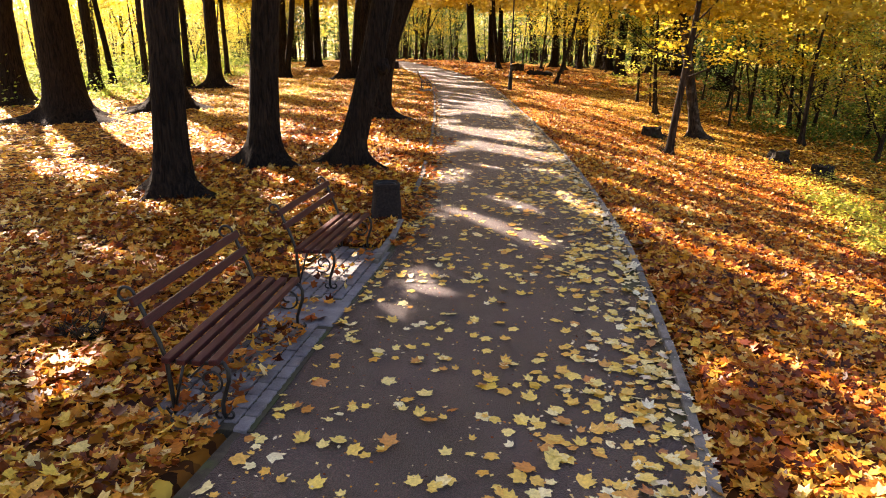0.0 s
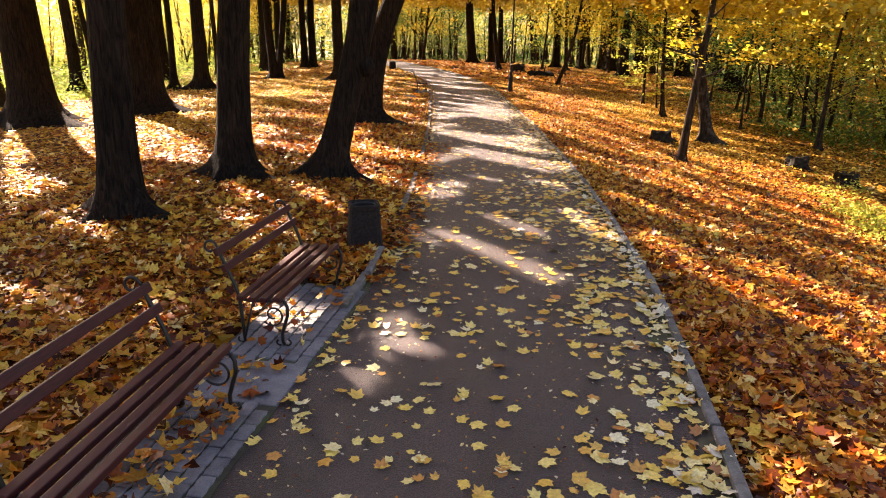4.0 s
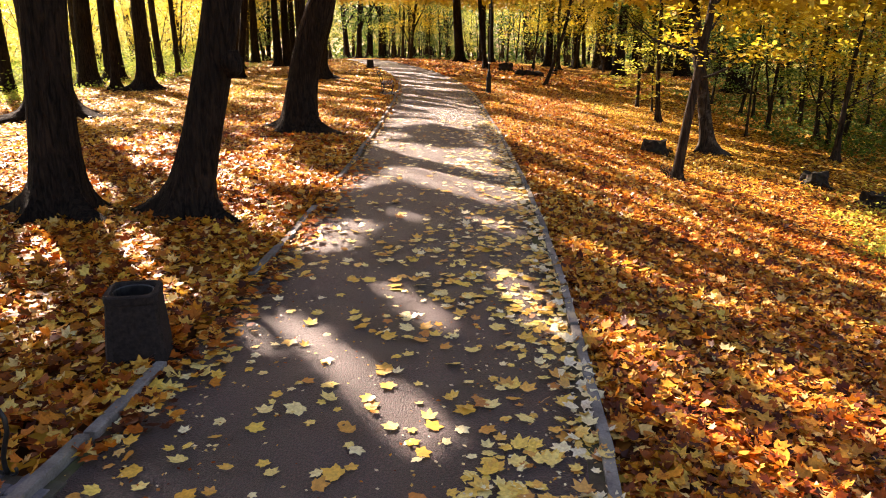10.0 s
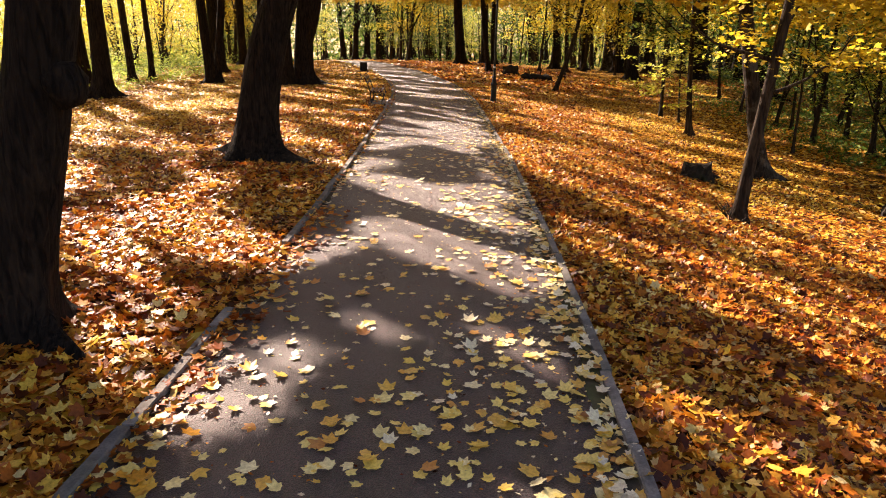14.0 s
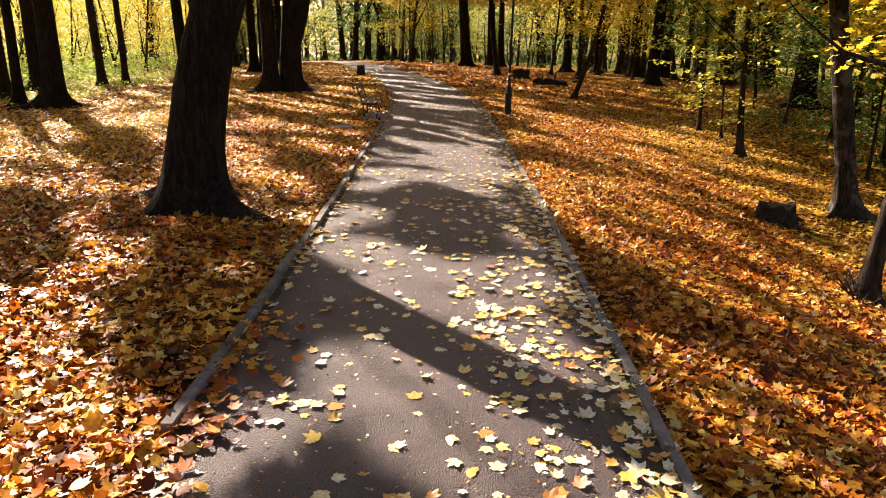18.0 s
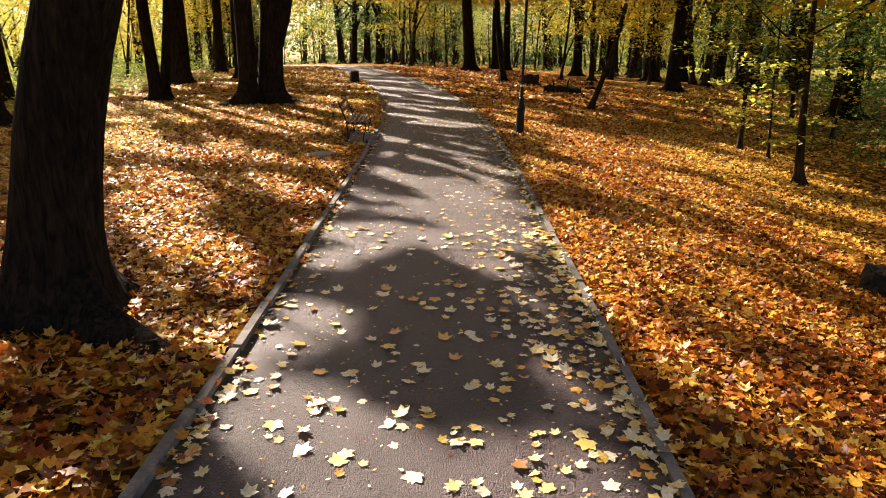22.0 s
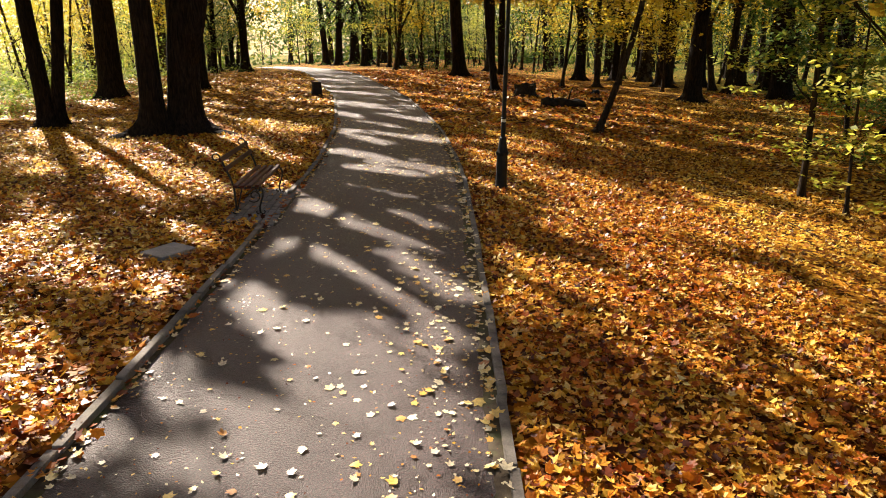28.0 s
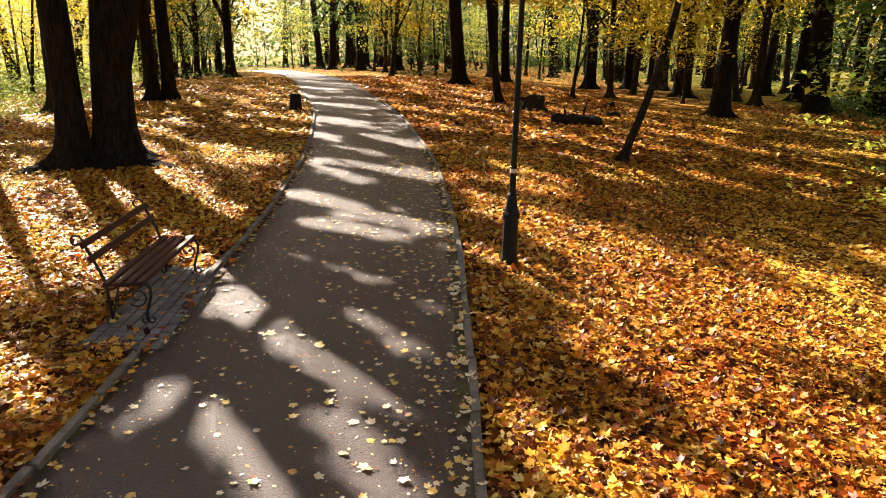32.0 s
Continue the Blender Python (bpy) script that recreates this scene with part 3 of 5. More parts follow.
# ---- bins, lamp post, loose slab, stumps, logs ----
def build_bin(x, y, label, s=1.0, rz=12):
    b = empty("litter_bin", ground_pose(x, y, rz, 0.0) @ Matrix.Diagonal((s, s, s * 0.93, 1)), label, "bin", "litter bins")
    bm = bmesh.new()
    segs = 8
    prof = [(0.235, 0.0), (0.245, 0.03), (0.225, 0.30), (0.205, 0.55), (0.212, 0.565), (0.212, 0.62), (0.20, 0.63), (0.165, 0.63), (0.155, 0.60), (0.15, 0.25), (0.10, 0.22)]
    lathe(bm, prof, segs * 4)
    for v in bm.verts:
        a = math.atan2(v.co.y, v.co.x)
        f = 0.95 * (abs(math.cos(a)) ** 5 + abs(math.sin(a)) ** 5) ** -0.2
        v.co.x *= f
        v.co.y *= f
    part("body", bm, BIN, b, "dark rough concrete bin body")
    bm = bmesh.new()
    lathe(bm, [(0.15, 0.40), (0.158, 0.42), (0.158, 0.605), (0.152, 0.61), (0.146, 0.60), (0.14, 0.42), (0.05, 0.40)], 20)
    part("liner", bm, IRON, b, "dark metal liner")
    bm = bmesh.new()
    box(bm, -0.26, 0.26, -0.26, 0.26, -0.06, 0.012, 0.01)
    part("foot", bm, BIN, b)
    return b


build_bin(-0.85, 10.15, "dark concrete litter bin beside the path kerb", 0.96)
build_bin(-3.55, 54.0, "dark litter bin at the leafy edge of the path", 1.0, 20)


def build_lamp(x, y):
    lamp = empty("lamp_post", pose(x, y, hz(x, y) - 0.03, 0, 1.2, 0), "slim black street lamp post standing in fallen leaves", "lamp post")
    bm = bmesh.new()
    lathe(bm, [(0.15, 0.0), (0.15, 0.06), (0.125, 0.09), (0.12, 0.14), (0.112, 0.16), (0.105, 0.70), (0.12, 0.73), (0.12, 0.77), (0.095, 0.82), (0.07, 0.95), (0.062, 1.02), (0.07, 1.04), (0.05, 1.07)], 12)
    part("base", bm, LAMP_PAINT, lamp, "flared black lamp base")
    bm = bmesh.new()
    lathe(bm, [(0.045, 1.0), (0.044, 1.4), (0.05, 1.405), (0.05, 1.43), (0.042, 1.435), (0.034, 5.6), (0.05, 5.62), (0.05, 5.68), (0.03, 5.7)], 12)
    part("pole", bm, LAMP_PAINT, lamp)
    bm = bmesh.new()
    lathe(bm, [(0.0475, 1.345), (0.0485, 1.35), (0.0485, 1.395), (0.0475, 1.40)], 12)
    part("paper_band", bm, TAPE, lamp, "pale worn paper band round the pole")
    bm = bmesh.new()
    lathe(bm, [(0.06, 5.7), (0.14, 5.76), (0.2, 5.9), (0.2, 6.0), (0.15, 6.14), (0.06, 6.2)], 16)
    part("globe", bm, LAMP_GLASS, lamp, "milky white lamp globe", smooth=True)
    bm = bmesh.new()
    lathe(bm, [(0.08, 6.19), (0.09, 6.21), (0.05, 6.26), (0.01, 6.3)], 12)
    part("cap", bm, LAMP_PAINT, lamp)
    for k in range(4):
        bm = bmesh.new()
        a = k * math.pi / 2 + 0.4
        lathe(bm, [(0.014, 0.06), (0.014, 0.075), (0.008, 0.08), (0.008, 0.1)], 6)
        for v in bm.verts:
            v.co += Vector((0.136 * math.cos(a), 0.136 * math.sin(a), 0))
        part("bolt", bm, LAMP_PAINT, lamp)


build_lamp(3.39, 36.1)


def rough_lump(bm, rx, ry, h, seed, segs=22, rings=7, jag=0.34):
    """An irregular stump or stone body."""
    off = Vector((seed * 3.1, seed * 1.7, 0))
    cols = []
    for j in range(rings):
        t = j / (rings - 1)
        ring = []
        for k in range(segs):
            a = 2 * math.pi * k / segs
            d = Vector((math.cos(a), math.sin(a), t))
            r = 1.0 + 0.35 * math.exp(-t * 3.5) + jag * noise.noise(d * 2.2 + off) + 0.06 * noise.noise(d * 7 + off)
            ring.append(bm.verts.new((rx * r * d.x * (1 - 0.12 * t), ry * r * d.y * (1 - 0.12 * t), -0.08 + (h + 0.08) * t + (0.4 * h * noise.noise(d * 1.9 + off) if j == rings - 1 else 0))))
        cols.append(ring)
    for a, b in zip(cols, cols[1:]):
        for k in range(segs):
            bm.faces.new((a[k], a[(k + 1) % segs], b[(k + 1) % segs], b[k]))
    return cols[-1]


def build_stump(x, y, rx, ry, h, seed, label, top=True):
    st = empty("tree_stump", pose(x, y, hz(x, y), 0, 0, seed * 40), label, "stump", "old tree stumps")
    bm = bmesh.new()
    ring = rough_lump(bm, rx, ry, h, seed)
    pts = [v.co.copy() for v in ring]
    mid = bm.verts.new(sum(pts, Vector()) / len(pts) - Vector((0, 0, 0.02)))
    for k in range(len(ring)):
        bm.faces.new((ring[k], ring[(k + 1) % len(ring)], mid))
    part("stump_body", bm, ROTTEN, st)
    if top:
        bm = bmesh.new()
        c = sum(pts, Vector()) / len(pts)
        inner = [bm.verts.new(c + (p - c) * 0.9 + Vector((0, 0, 0.006))) for p in pts]
        low = [bm.verts.new(c + (p - c) * 0.9 - Vector((0, 0, 0.03))) for p in pts]
        bm.faces.new(inner)
        for k in range(len(pts)):
            bm.faces.new((low[k], low[(k + 1) % len(pts)], inner[(k + 1) % len(pts)], inner[k]))
        part("cut_face", bm, STUMP_TOP, st, "weathered grey cut face")
    for k in range(4):
        bm = bmesh.new()
        a = k * 1.6 + seed
        tube(bm, [(rx * 0.7 * math.cos(a), ry * 0.7 * math.sin(a), 0.10), (rx * 1.35 * math.cos(a), ry * 1.35 * math.sin(a), 0.03), (rx * 2.0 * math.cos(a + 0.2), ry * 2.0 * math.sin(a + 0.2), -0.04)], [0.075, 0.055, 0.02], 7)
        part("root", bm, ROTTEN, st)
    return st


build_stump(7.85, 26.3, 0.42, 0.34, 0.36, 1, "dark rotten stump with a pale cut face among leaves")
build_stump(11.75, 24.3, 0.46, 0.36, 0.34, 2, "low dark mossy stump on the leafy slope", False)
build_stump(12.3, 22.3, 0.34, 0.32, 0.36, 3, "sawn stump with a grey top on the grassy slope")
build_stump(5.9, 57.0, 0.55, 0.42, 0.55, 4, "black uprooted stump among orange leaves", False)
build_stump(9.2, 56.3, 0.3, 0.22, 0.16, 5, "low crumbling stump in the leaves", False)
build_stump(10.0, 60.6, 0.28, 0.2, 0.22, 6, "small dark stump in the leaves", False)


def build_log(x, y, rz, ln, r, label, seed):
    lg = empty("fallen_log", ground_pose(x, y, rz, r * 0.55), label, "log")
    bm = bmesh.new()
    pts = [(ln * (i / 8 - 0.5), 0.08 * math.sin(i * 0.9 + seed), 0.03 * math.sin(i * 1.7)) for i in range(9)]
    tube(bm, pts, [r * (1 + 0.2 * math.sin(i * 2.1 + seed)) * (0.6 if i in (0, 8) else 1) for i in range(9)], 12, wob=0.3)
    part("log_body", bm, ROTTEN, lg)
    for k, (t, a, h) in enumerate(((0.1, 60, 0.45), (-0.25, 110, 0.3))):
        bm = bmesh.new()
        tube(bm, [(ln * t, 0, r * 0.6), (ln * t + 0.1 * math.cos(radians(a)), 0.05, r + h * 0.5), (ln * t + 0.3 * math.cos(radians(a)), 0.1, r + h)], [0.05, 0.035, 0.012], 7)
        part("broken_branch", bm, ROTTEN, lg)


build_log(7.15, 52.9, 6, 1.9, 0.24, "black rotting log lying on the leaves", 1)

slab = empty("concrete_slab", ground_pose(-1.28, 31.47, 60, 0.045), "pale square concrete slab half sunk in the leaves", "slab")
bm = bmesh.new()
box(bm, -0.27, 0.27, -0.22, 0.22, -0.08, 0.02, 0.015)
part("slab_body", bm, SLAB, slab)


# ---- leaves ----
def maple(teeth=False):
    """A five-lobed maple leaf of about unit span, as a fan round its middle."""
    out = []
    for a, r in ((90, 0.58), (38, 0.54), (142, 0.54), (-14, 0.38), (194, 0.38)):
        if teeth:
            out += [(a - 17, r * 0.76), (a - 8, r * 0.80), (a, r), (a + 8, r * 0.80), (a + 17, r * 0.76)]
        else:
            out += [(a - 15, r * 0.76), (a, r), (a + 15, r * 0.76)]
    out += [(64, 0.36), (116, 0.36), (12, 0.32), (168, 0.32), (-52, 0.27), (232, 0.27), (-90, 0.17)]
    out = sorted(((a + 360) % 360, r) for a, r in out)
    P = np.array([(0, 0, 0)] + [(r * math.cos(radians(a)), r * math.sin(radians(a)), 0) for a, r in out])
    n = len(out)
    F = np.array([(0, i + 1, (i + 1) % n + 1) for i in range(n)])
    return P, F


def simple_maple():
    P = []
    for a, r in ((-90, 0.2), (-14, 0.42), (12, 0.33), (38, 0.54), (64, 0.36), (90, 0.58), (116, 0.36), (142, 0.54), (168, 0.33), (194, 0.42)):
        P.append((r * math.cos(radians(a)), r * math.sin(radians(a)), 0))
    return np.array(P), np.array([(0, i, i + 1) for i in range(1, 9)])


def lobed():
    """A three-lobed leaf of few faces."""
    return np.array([(0, -0.3, 0), (0.5, 0.0, 0.05), (0.2, 0.14, 0), (0.02, 0.58, 0.06), (-0.2, 0.14, 0), (-0.5, 0.02, 0.05)], float), np.array([(0, 1, 2), (0, 2, 3), (0, 3, 4), (0, 4, 5)])


def kite():
    return np.array([(0, -0.5, 0), (0.32, 0.02, 0.06), (0, 0.5, 0), (-0.32, 0.02, 0.06)], float), np.array([(0, 1, 2), (0, 2, 3)])


def turns(tilt, way, spin):
    """Rotation arrays: spin in its own plane, then tilt by an angle about a level axis."""
    c, s = np.cos(spin), np.sin(spin)
    z = np.zeros_like(c)
    o = z + 1
    S = np.stack([np.stack([c, -s, z], -1), np.stack([s, c, z], -1), np.stack([z, z, o], -1)], -2)
    ax, ay = np.cos(way), np.sin(way)
    ct, stt = np.cos(tilt), np.sin(tilt)
    k = 1 - ct
    R = np.stack([np.stack([ct + ax * ax * k, ax * ay * k, ay * stt], -1), np.stack([ax * ay * k, ct + ay * ay * k, -ax * stt], -1), np.stack([-ay * stt, ax * stt, ct], -1)], -2)
    return R @ S


def leaves_mesh(name, template, places, sizes, tilt, rng, curl=0.25):
    P, F = template
    n = len(places)
    R = turns(np.abs(rng.normal(0, tilt, n)), rng.uniform(0, 6.283, n), rng.uniform(0, 6.283, n))
    L = np.repeat(P[None], n, 0)
    rad = (P[:, 0] ** 2 + P[:, 1] ** 2)[None]
    a, b = rng.uniform(-curl, curl * 2.2, n)[:, None], rng.uniform(-curl, curl, n)[:, None]
    L[:, :, 2] += a * rad * 1.6 + b * np.abs(P[None, :, 0]) * 0.8
    V = np.einsum("nij,nkj->nki", R, L * np.asarray(sizes)[:, None, None]) + places[:, None]
    Fs = F[None] + (np.arange(n) * len(P))[:, None, None]
    return tri_mesh(name, V.reshape(-1, 3), Fs.reshape(-1, 3))


# pads kept clear of most leaves: place, turn, half length, half width, share of leaves left
PADS = [(-1.62, 5.3, 81, 0.95, 0.42, 0.5), (-1.2, 7.75, 80.5, 0.95, 0.50, 0.08), (-0.74, 34.2, 93, 1.2, 0.42, 0.06), (-1.36, 6.53, 81, 0.35, 0.40, 0.3), (-1.28, 31.47, 60, 0.31, 0.26, 0.0)]


def litter():
    rng = np.random.default_rng(11)

    def strip(n, ya, yb, ua, ub, size, name, tilt, lift, shape=simple_maple, leaf=LITTER):
        y = rng.uniform(ya, yb, n)
        u = rng.uniform(ua, ub, n)
        edge = np.where(u < 0, -half_left(y) - 0.10, HALF + 0.10)
        x = centre(y) + edge + u
        keep = np.ones(n, bool)
        for px, py, a, hl, hw, few in PADS:
            c, s = math.cos(radians(a)), math.sin(radians(a))
            dx, dy = x - px, y - py
            inside = (np.abs(dx * c + dy * s) < hl) & (np.abs(-dx * s + dy * c) < hw)
            keep &= ~inside | (rng.random(n) < few)
        x, y, n = x[keep], y[keep], int(keep.sum())
        z = height(x, y) + 0.02 + soften(x, y, 0.018) + rng.uniform(0, lift, n) - 0.07 * np.clip((centre(y) + 2.0 - x) / 0.3, 0, 1) * (x > centre(y))
        me = leaves_mesh(name, shape(), np.stack([x, y, z], -1), rng.uniform(size[0], size[1], n), tilt, rng, 0.35)
        ob = link_mesh(name, me, leaf)
        tagged(ob, "thick carpet of orange and yellow fallen maple leaves", "leaf litter", kind="stuff")

    strip(30000, 2.5, 22, 0, 5.5, (0.065, 0.15), "fallen_leaves", 0.55, 0.06)
    strip(22000, 22, 43, 0, 5, (0.06, 0.13), "fallen_leaves", 0.55, 0.06)
    strip(18000, 3, 22, -5.5, 0, (0.07, 0.16), "fallen_leaves", 0.55, 0.06)
    strip(17000, 22, 43, -5, 0, (0.06, 0.135), "fallen_leaves", 0.55, 0.06)
    strip(30000, 2.5, 24, 0, 9, (0.05, 0.12), "fallen_leaves", 0.6, 0.045, lobed)
    strip(34000, 24, 46, 0, 9, (0.05, 0.12), "fallen_leaves", 0.6, 0.05, lobed, LITTER_GOLD)
    strip(17000, 3, 20, -8, 0, (0.055, 0.125), "fallen_leaves", 0.6, 0.045, lobed)
    strip(28000, 20, 46, -8, 0, (0.055, 0.125), "fallen_leaves", 0.6, 0.05, lobed, LITTER_GOLD)
    strip(46000, 2.5, 36, 0, 5, (0.025, 0.06), "leaf_shreds", 0.7, 0.06, kite)
    strip(36000, 3, 36, -5, 0, (0.025, 0.06), "leaf_shreds", 0.7, 0.06, kite)
    strip(4200, 3, 15, -6.5, -0.2, (0.08, 0.17), "fallen_leaves", 0.5, 0.075, simple_maple, LITTER_GOLD)
    strip(1200, 2.5, 15, 0.1, 6, (0.07, 0.15), "fallen_leaves", 0.5, 0.075, simple_maple, LITTER_GOLD)
    strip(700, 9.3, 12.6, -0.10, 0.1, (0.10, 0.18), "fallen_leaves", 0.42, 0.05)
    strip(20000, 12, 60, 7.5, 18, (0.10, 0.19), "fallen_leaves", 0.5, 0.05, kite, LITTER_GOLD)
    strip(12000, 26, 44, -9, -0.8, (0.05, 0.11), "fallen_leaves", 0.5, 0.07, lobed, LITTER_YELLOW)
    strip(34000, 9, 60, -18, -6, (0.07, 0.15), "fallen_leaves", 0.45, 0.04, kite, LITTER_GOLD)
    strip(11000, 28, 64, 18, 27, (0.12, 0.22), "fallen_leaves", 0.5, 0.05, kite)
    strip(10000, 44, 76, 0, 12, (0.15, 0.25), "fallen_leaves", 0.5, 0.05, kite)
    strip(12000, 44, 76, -12, 0, (0.12, 0.22), "fallen_leaves", 0.45, 0.05, kite, LITTER_GOLD)


litter()


def edge_silt():
    """Soil and moss washed along both edges of the path."""
    ys = np.arange(3.0, 46, 0.12)
    for side, wide in ((1, 0.22), (-1, 0.10)):
        w = np.array([wide * (0.45 + 0.9 * abs(noise.noise(Vector((q * 0.7, side * 3.0, 0)))) + 0.5 * abs(noise.noise(Vector((q * 3.1, side * 7.0, 2))))) for q in ys])
        edge = centre(ys) + (HALF if side > 0 else -half_left(ys))
        T = np.linspace(0, 1, 4)
        X = edge[:, None] - side * w[:, None] * T[None]
        Y = np.repeat(ys[:, None], 4, 1)
        rel = np.abs(X - centre(Y)) / HALF
        Z = height(X, Y) - 0.02 + 0.012 * (1 - np.minimum(rel, 1) ** 2) + 0.007 * (1 - T[None]) + np.where(T[None] > 0.9, -0.003, 0.005)
        if side > 0:
            X, Y, Z = X[:, ::-1], Y[:, ::-1], Z[:, ::-1]
        link_mesh("edge_silt", grid_mesh("edge_silt", X, Y, Z), SILT, PATH, "soil and moss along the path edge", smooth=True)


def path_leaves():
    """Leaves lying on the asphalt: the near ones are pieces of their own."""
    rng = np.random.default_rng(21)
    made = []
    for k in range(8):
        made.append(leaves_mesh("fallen_leaf", maple(True), np.zeros((1, 3)), np.ones(1), 0.05, rng, 0.16))
        made[-1].materials.append(PATH_LEAF)
    spots = []
    while len(spots) < 3500:
        y = rng.uniform(3.0, 46)
        t = rng.uniform(-1, 1)
        dens = 0.30 + 0.80 * np.clip((t + 0.15) / 0.9, 0, 1) ** 1.5
        dens *= 1.0 if y < 14 else (0.66 if y < 26 else 0.36)
        dens *= 0.5 + 0.9 * (noise.noise(Vector((t * 1.6, y * 0.55, 3.0))) + 0.5)
        if abs(t) > 0.93:
            dens = 1.0
        if rng.random() < dens:
            x = float(centre(y)) + t * HALF * 0.99
            spots.append((x, y, path_z(x, y)))
    near = 0
    rest = []
    for x, y, z in spots:
        if near < 300 and y < 12.5 and rng.random() < 0.8:
            near += 1
            ob = new("fallen_leaf", made[int(rng.integers(8))])
            ob.parent = PATH
            s = 0.08 + 0.14 * rng.beta(1.6, 2.0)
            ob.matrix_world = pose(x, y, z + 0.008, rng.normal(0, 7), rng.normal(0, 7), rng.uniform(0, 360)) @ Matrix.Diagonal((s, s, s, 1))
        else:
            rest.append((x, y, z + 0.01))
    rest = np.array(rest)
    size = (0.065 + 0.12 * rng.beta(1.5, 2.0, len(rest))) * np.where(rest[:, 1] > 26, 0.72, 1.0)
    # golden leaf colour up to about y = 15, paler beyond
    early = rest[:, 1] < 15 + rng.normal(0, 1.5, len(rest))
    for some, leaf, label in ((early, PATH_LEAF_GOLD, "scattered yellow maple leaves"), (~early, PATH_LEAF_STUFF, "scattered pale maple leaves, slightly curled")):
        me = leaves_mesh("path_leaves", maple(False), rest[some], size[some], 0.13, rng, 0.25)
        link_mesh("path_leaves", me, leaf, PATH, label)["kind"] = "stuff"
    # leaves spilling over both edges
    for side, n, ya, yb, wide in ((-1, 900, 8.8, 19, 0.20), (-1, 350, 19, 46, 0.08), (1, 800, 3, 26, 0.15), (1, 220, 26, 46, 0.10)):
        y = rng.uniform(ya, yb, n)
        edge = -half_left(y) if side < 0 else HALF + 0 * y
        x = centre(y) + edge - side * np.abs(rng.normal(0, wide, n)) + side * 0.06
        z = height(x, y) + 0.004 + rng.uniform(0, 0.02, n)
        me = leaves_mesh("edge_leaves", simple_maple(), np.stack([x, y, z], -1), rng.uniform(0.07, 0.15, n), 0.3, rng, 0.3)
        link_mesh("edge_leaves", me, LITTER if side < 0 else PATH_LEAF_STUFF, PATH, "leaves drifted along the path edge")["kind"] = "stuff"
    # crumbs: bits of leaf, seed wings and twig ends
    for n, leaf, small, large in ((5200, PATH_LEAF_STUFF, 0.012, 0.045), (3600, LITTER, 0.012, 0.04)):
        y = rng.uniform(3, 46, n)
        t = np.where(rng.random(n) < 0.35, rng.uniform(-1, 1, n), np.sign(rng.uniform(-0.7, 1.3, n)) * rng.beta(2.2, 1.1, n))
        x = centre(y) + t * HALF * 0.98
        z = height(x, y) - 0.012 + 0.012 * (1 - t * t)
        me = leaves_mesh("leaf_crumbs", kite(), np.stack([x, y, z], -1), rng.uniform(small, large, n), 0.25, rng, 0.2)
        link_mesh("leaf_crumbs", me, leaf, PATH, "small torn leaf bits")["kind"] = "stuff"


# ---- trees ----
def trunk_mesh(r, H, lean=(0, 0), bend=(0, 0), flare=0.8, seed=0, segs=24):
    """A tapering trunk with root flare; lean in metres for each metre, bend grows with the square of the height."""
    rng = random.Random(seed)
    zs = [-0.25, -0.05, 0.06, 0.16, 0.3, 0.5, 0.8, 1.2, 1.7, 2.3, 3.0, 3.9, 5.0, 6.0, 7.0, 8.0, 9.0, 11, 14, 18]
    zs = [z for z in zs if z < H] + [H]
    n = rng.choice((4, 5, 6))
    ph = rng.uniform(0, 6)
    bm = bmesh.new()
    rings = []
    for z in zs:
        zz = max(z, 0)
        cx = lean[0] * zz + bend[0] * zz * zz + 0.03 * math.sin(zz * 0.9 + ph)
        cy = lean[1] * zz + bend[1] * zz * zz
        slim = 1.0 - 0.7 * min(1.0, max(0.0, (zz - 6.0) / 3.0))
        base = r * (1.0 - 0.7 * (zz / H) ** 1.2) * slim + r * flare * (0.13 * math.exp(-zz / (r * 1.9)) + 0.48 * math.exp(-zz / 0.32))
        ring = []
        for k in range(segs):
            a = 2 * math.pi * k / segs
            lobe = max(0, math.cos(n * a + ph)) ** 1.5 * flare * (1.35 * math.exp(-zz / 0.17) + 0.24 * math.exp(-zz / 0.45)) * (0.6 + 0.4 * math.sin(2 * a + ph))
            q = Vector((math.cos(a) * 2.2, math.sin(a) * 2.2, zz * 0.7 + seed * 7))
            rr = base * (1 + lobe + 0.07 * noise.noise(q) + 0.035 * noise.noise(q * 3))
            ring.append(bm.verts.new((cx + rr * math.cos(a), cy + rr * math.sin(a), z)))
        rings.append(ring)
    for a, b in zip(rings, rings[1:]):
        for k in range(segs):
            bm.faces.new((a[k], a[(k + 1) % segs], b[(k + 1) % segs], b[k]))
    bm.faces.new(rings[-1])
    return bm


def axis_at(z, lean, bend):
    return Vector((lean[0] * z + bend[0] * z * z, lean[1] * z + bend[1] * z * z, z))


def crown_mesh(seed, clusters, per, R, z0, z1, cr, flat, size, tilt=0.9, axis=((0, 0), (0, 0)), low_taper=0.5, shape=None):
    rng = np.random.default_rng(seed)
    P, S = [], []
    for _ in range(clusters):
        t = rng.random()
        z = z0 + (z1 - z0) * t
        rad = R * (low_taper + (1 - low_taper) * math.sin(math.pi * min(1, t * 0.9 + 0.1))) * math.sqrt(rng.uniform(0.05, 1))
        a = rng.uniform(0, 6.283)
        c = np.array(axis_at(z, *axis)) * np.array((1, 1, 1)) + np.array((rad * math.cos(a), rad * math.sin(a), 0))
        q = rng.normal(0, 1, (per, 3)) * np.array((cr, cr, cr * flat)) * rng.uniform(0.6, 1.3)
        P.append(c + q)
    P = np.concatenate(P)
    return leaves_mesh("crown", (shape or kite)(), P, rng.uniform(size * 0.7, size * 1.3, len(P)), tilt, rng, 0.3)


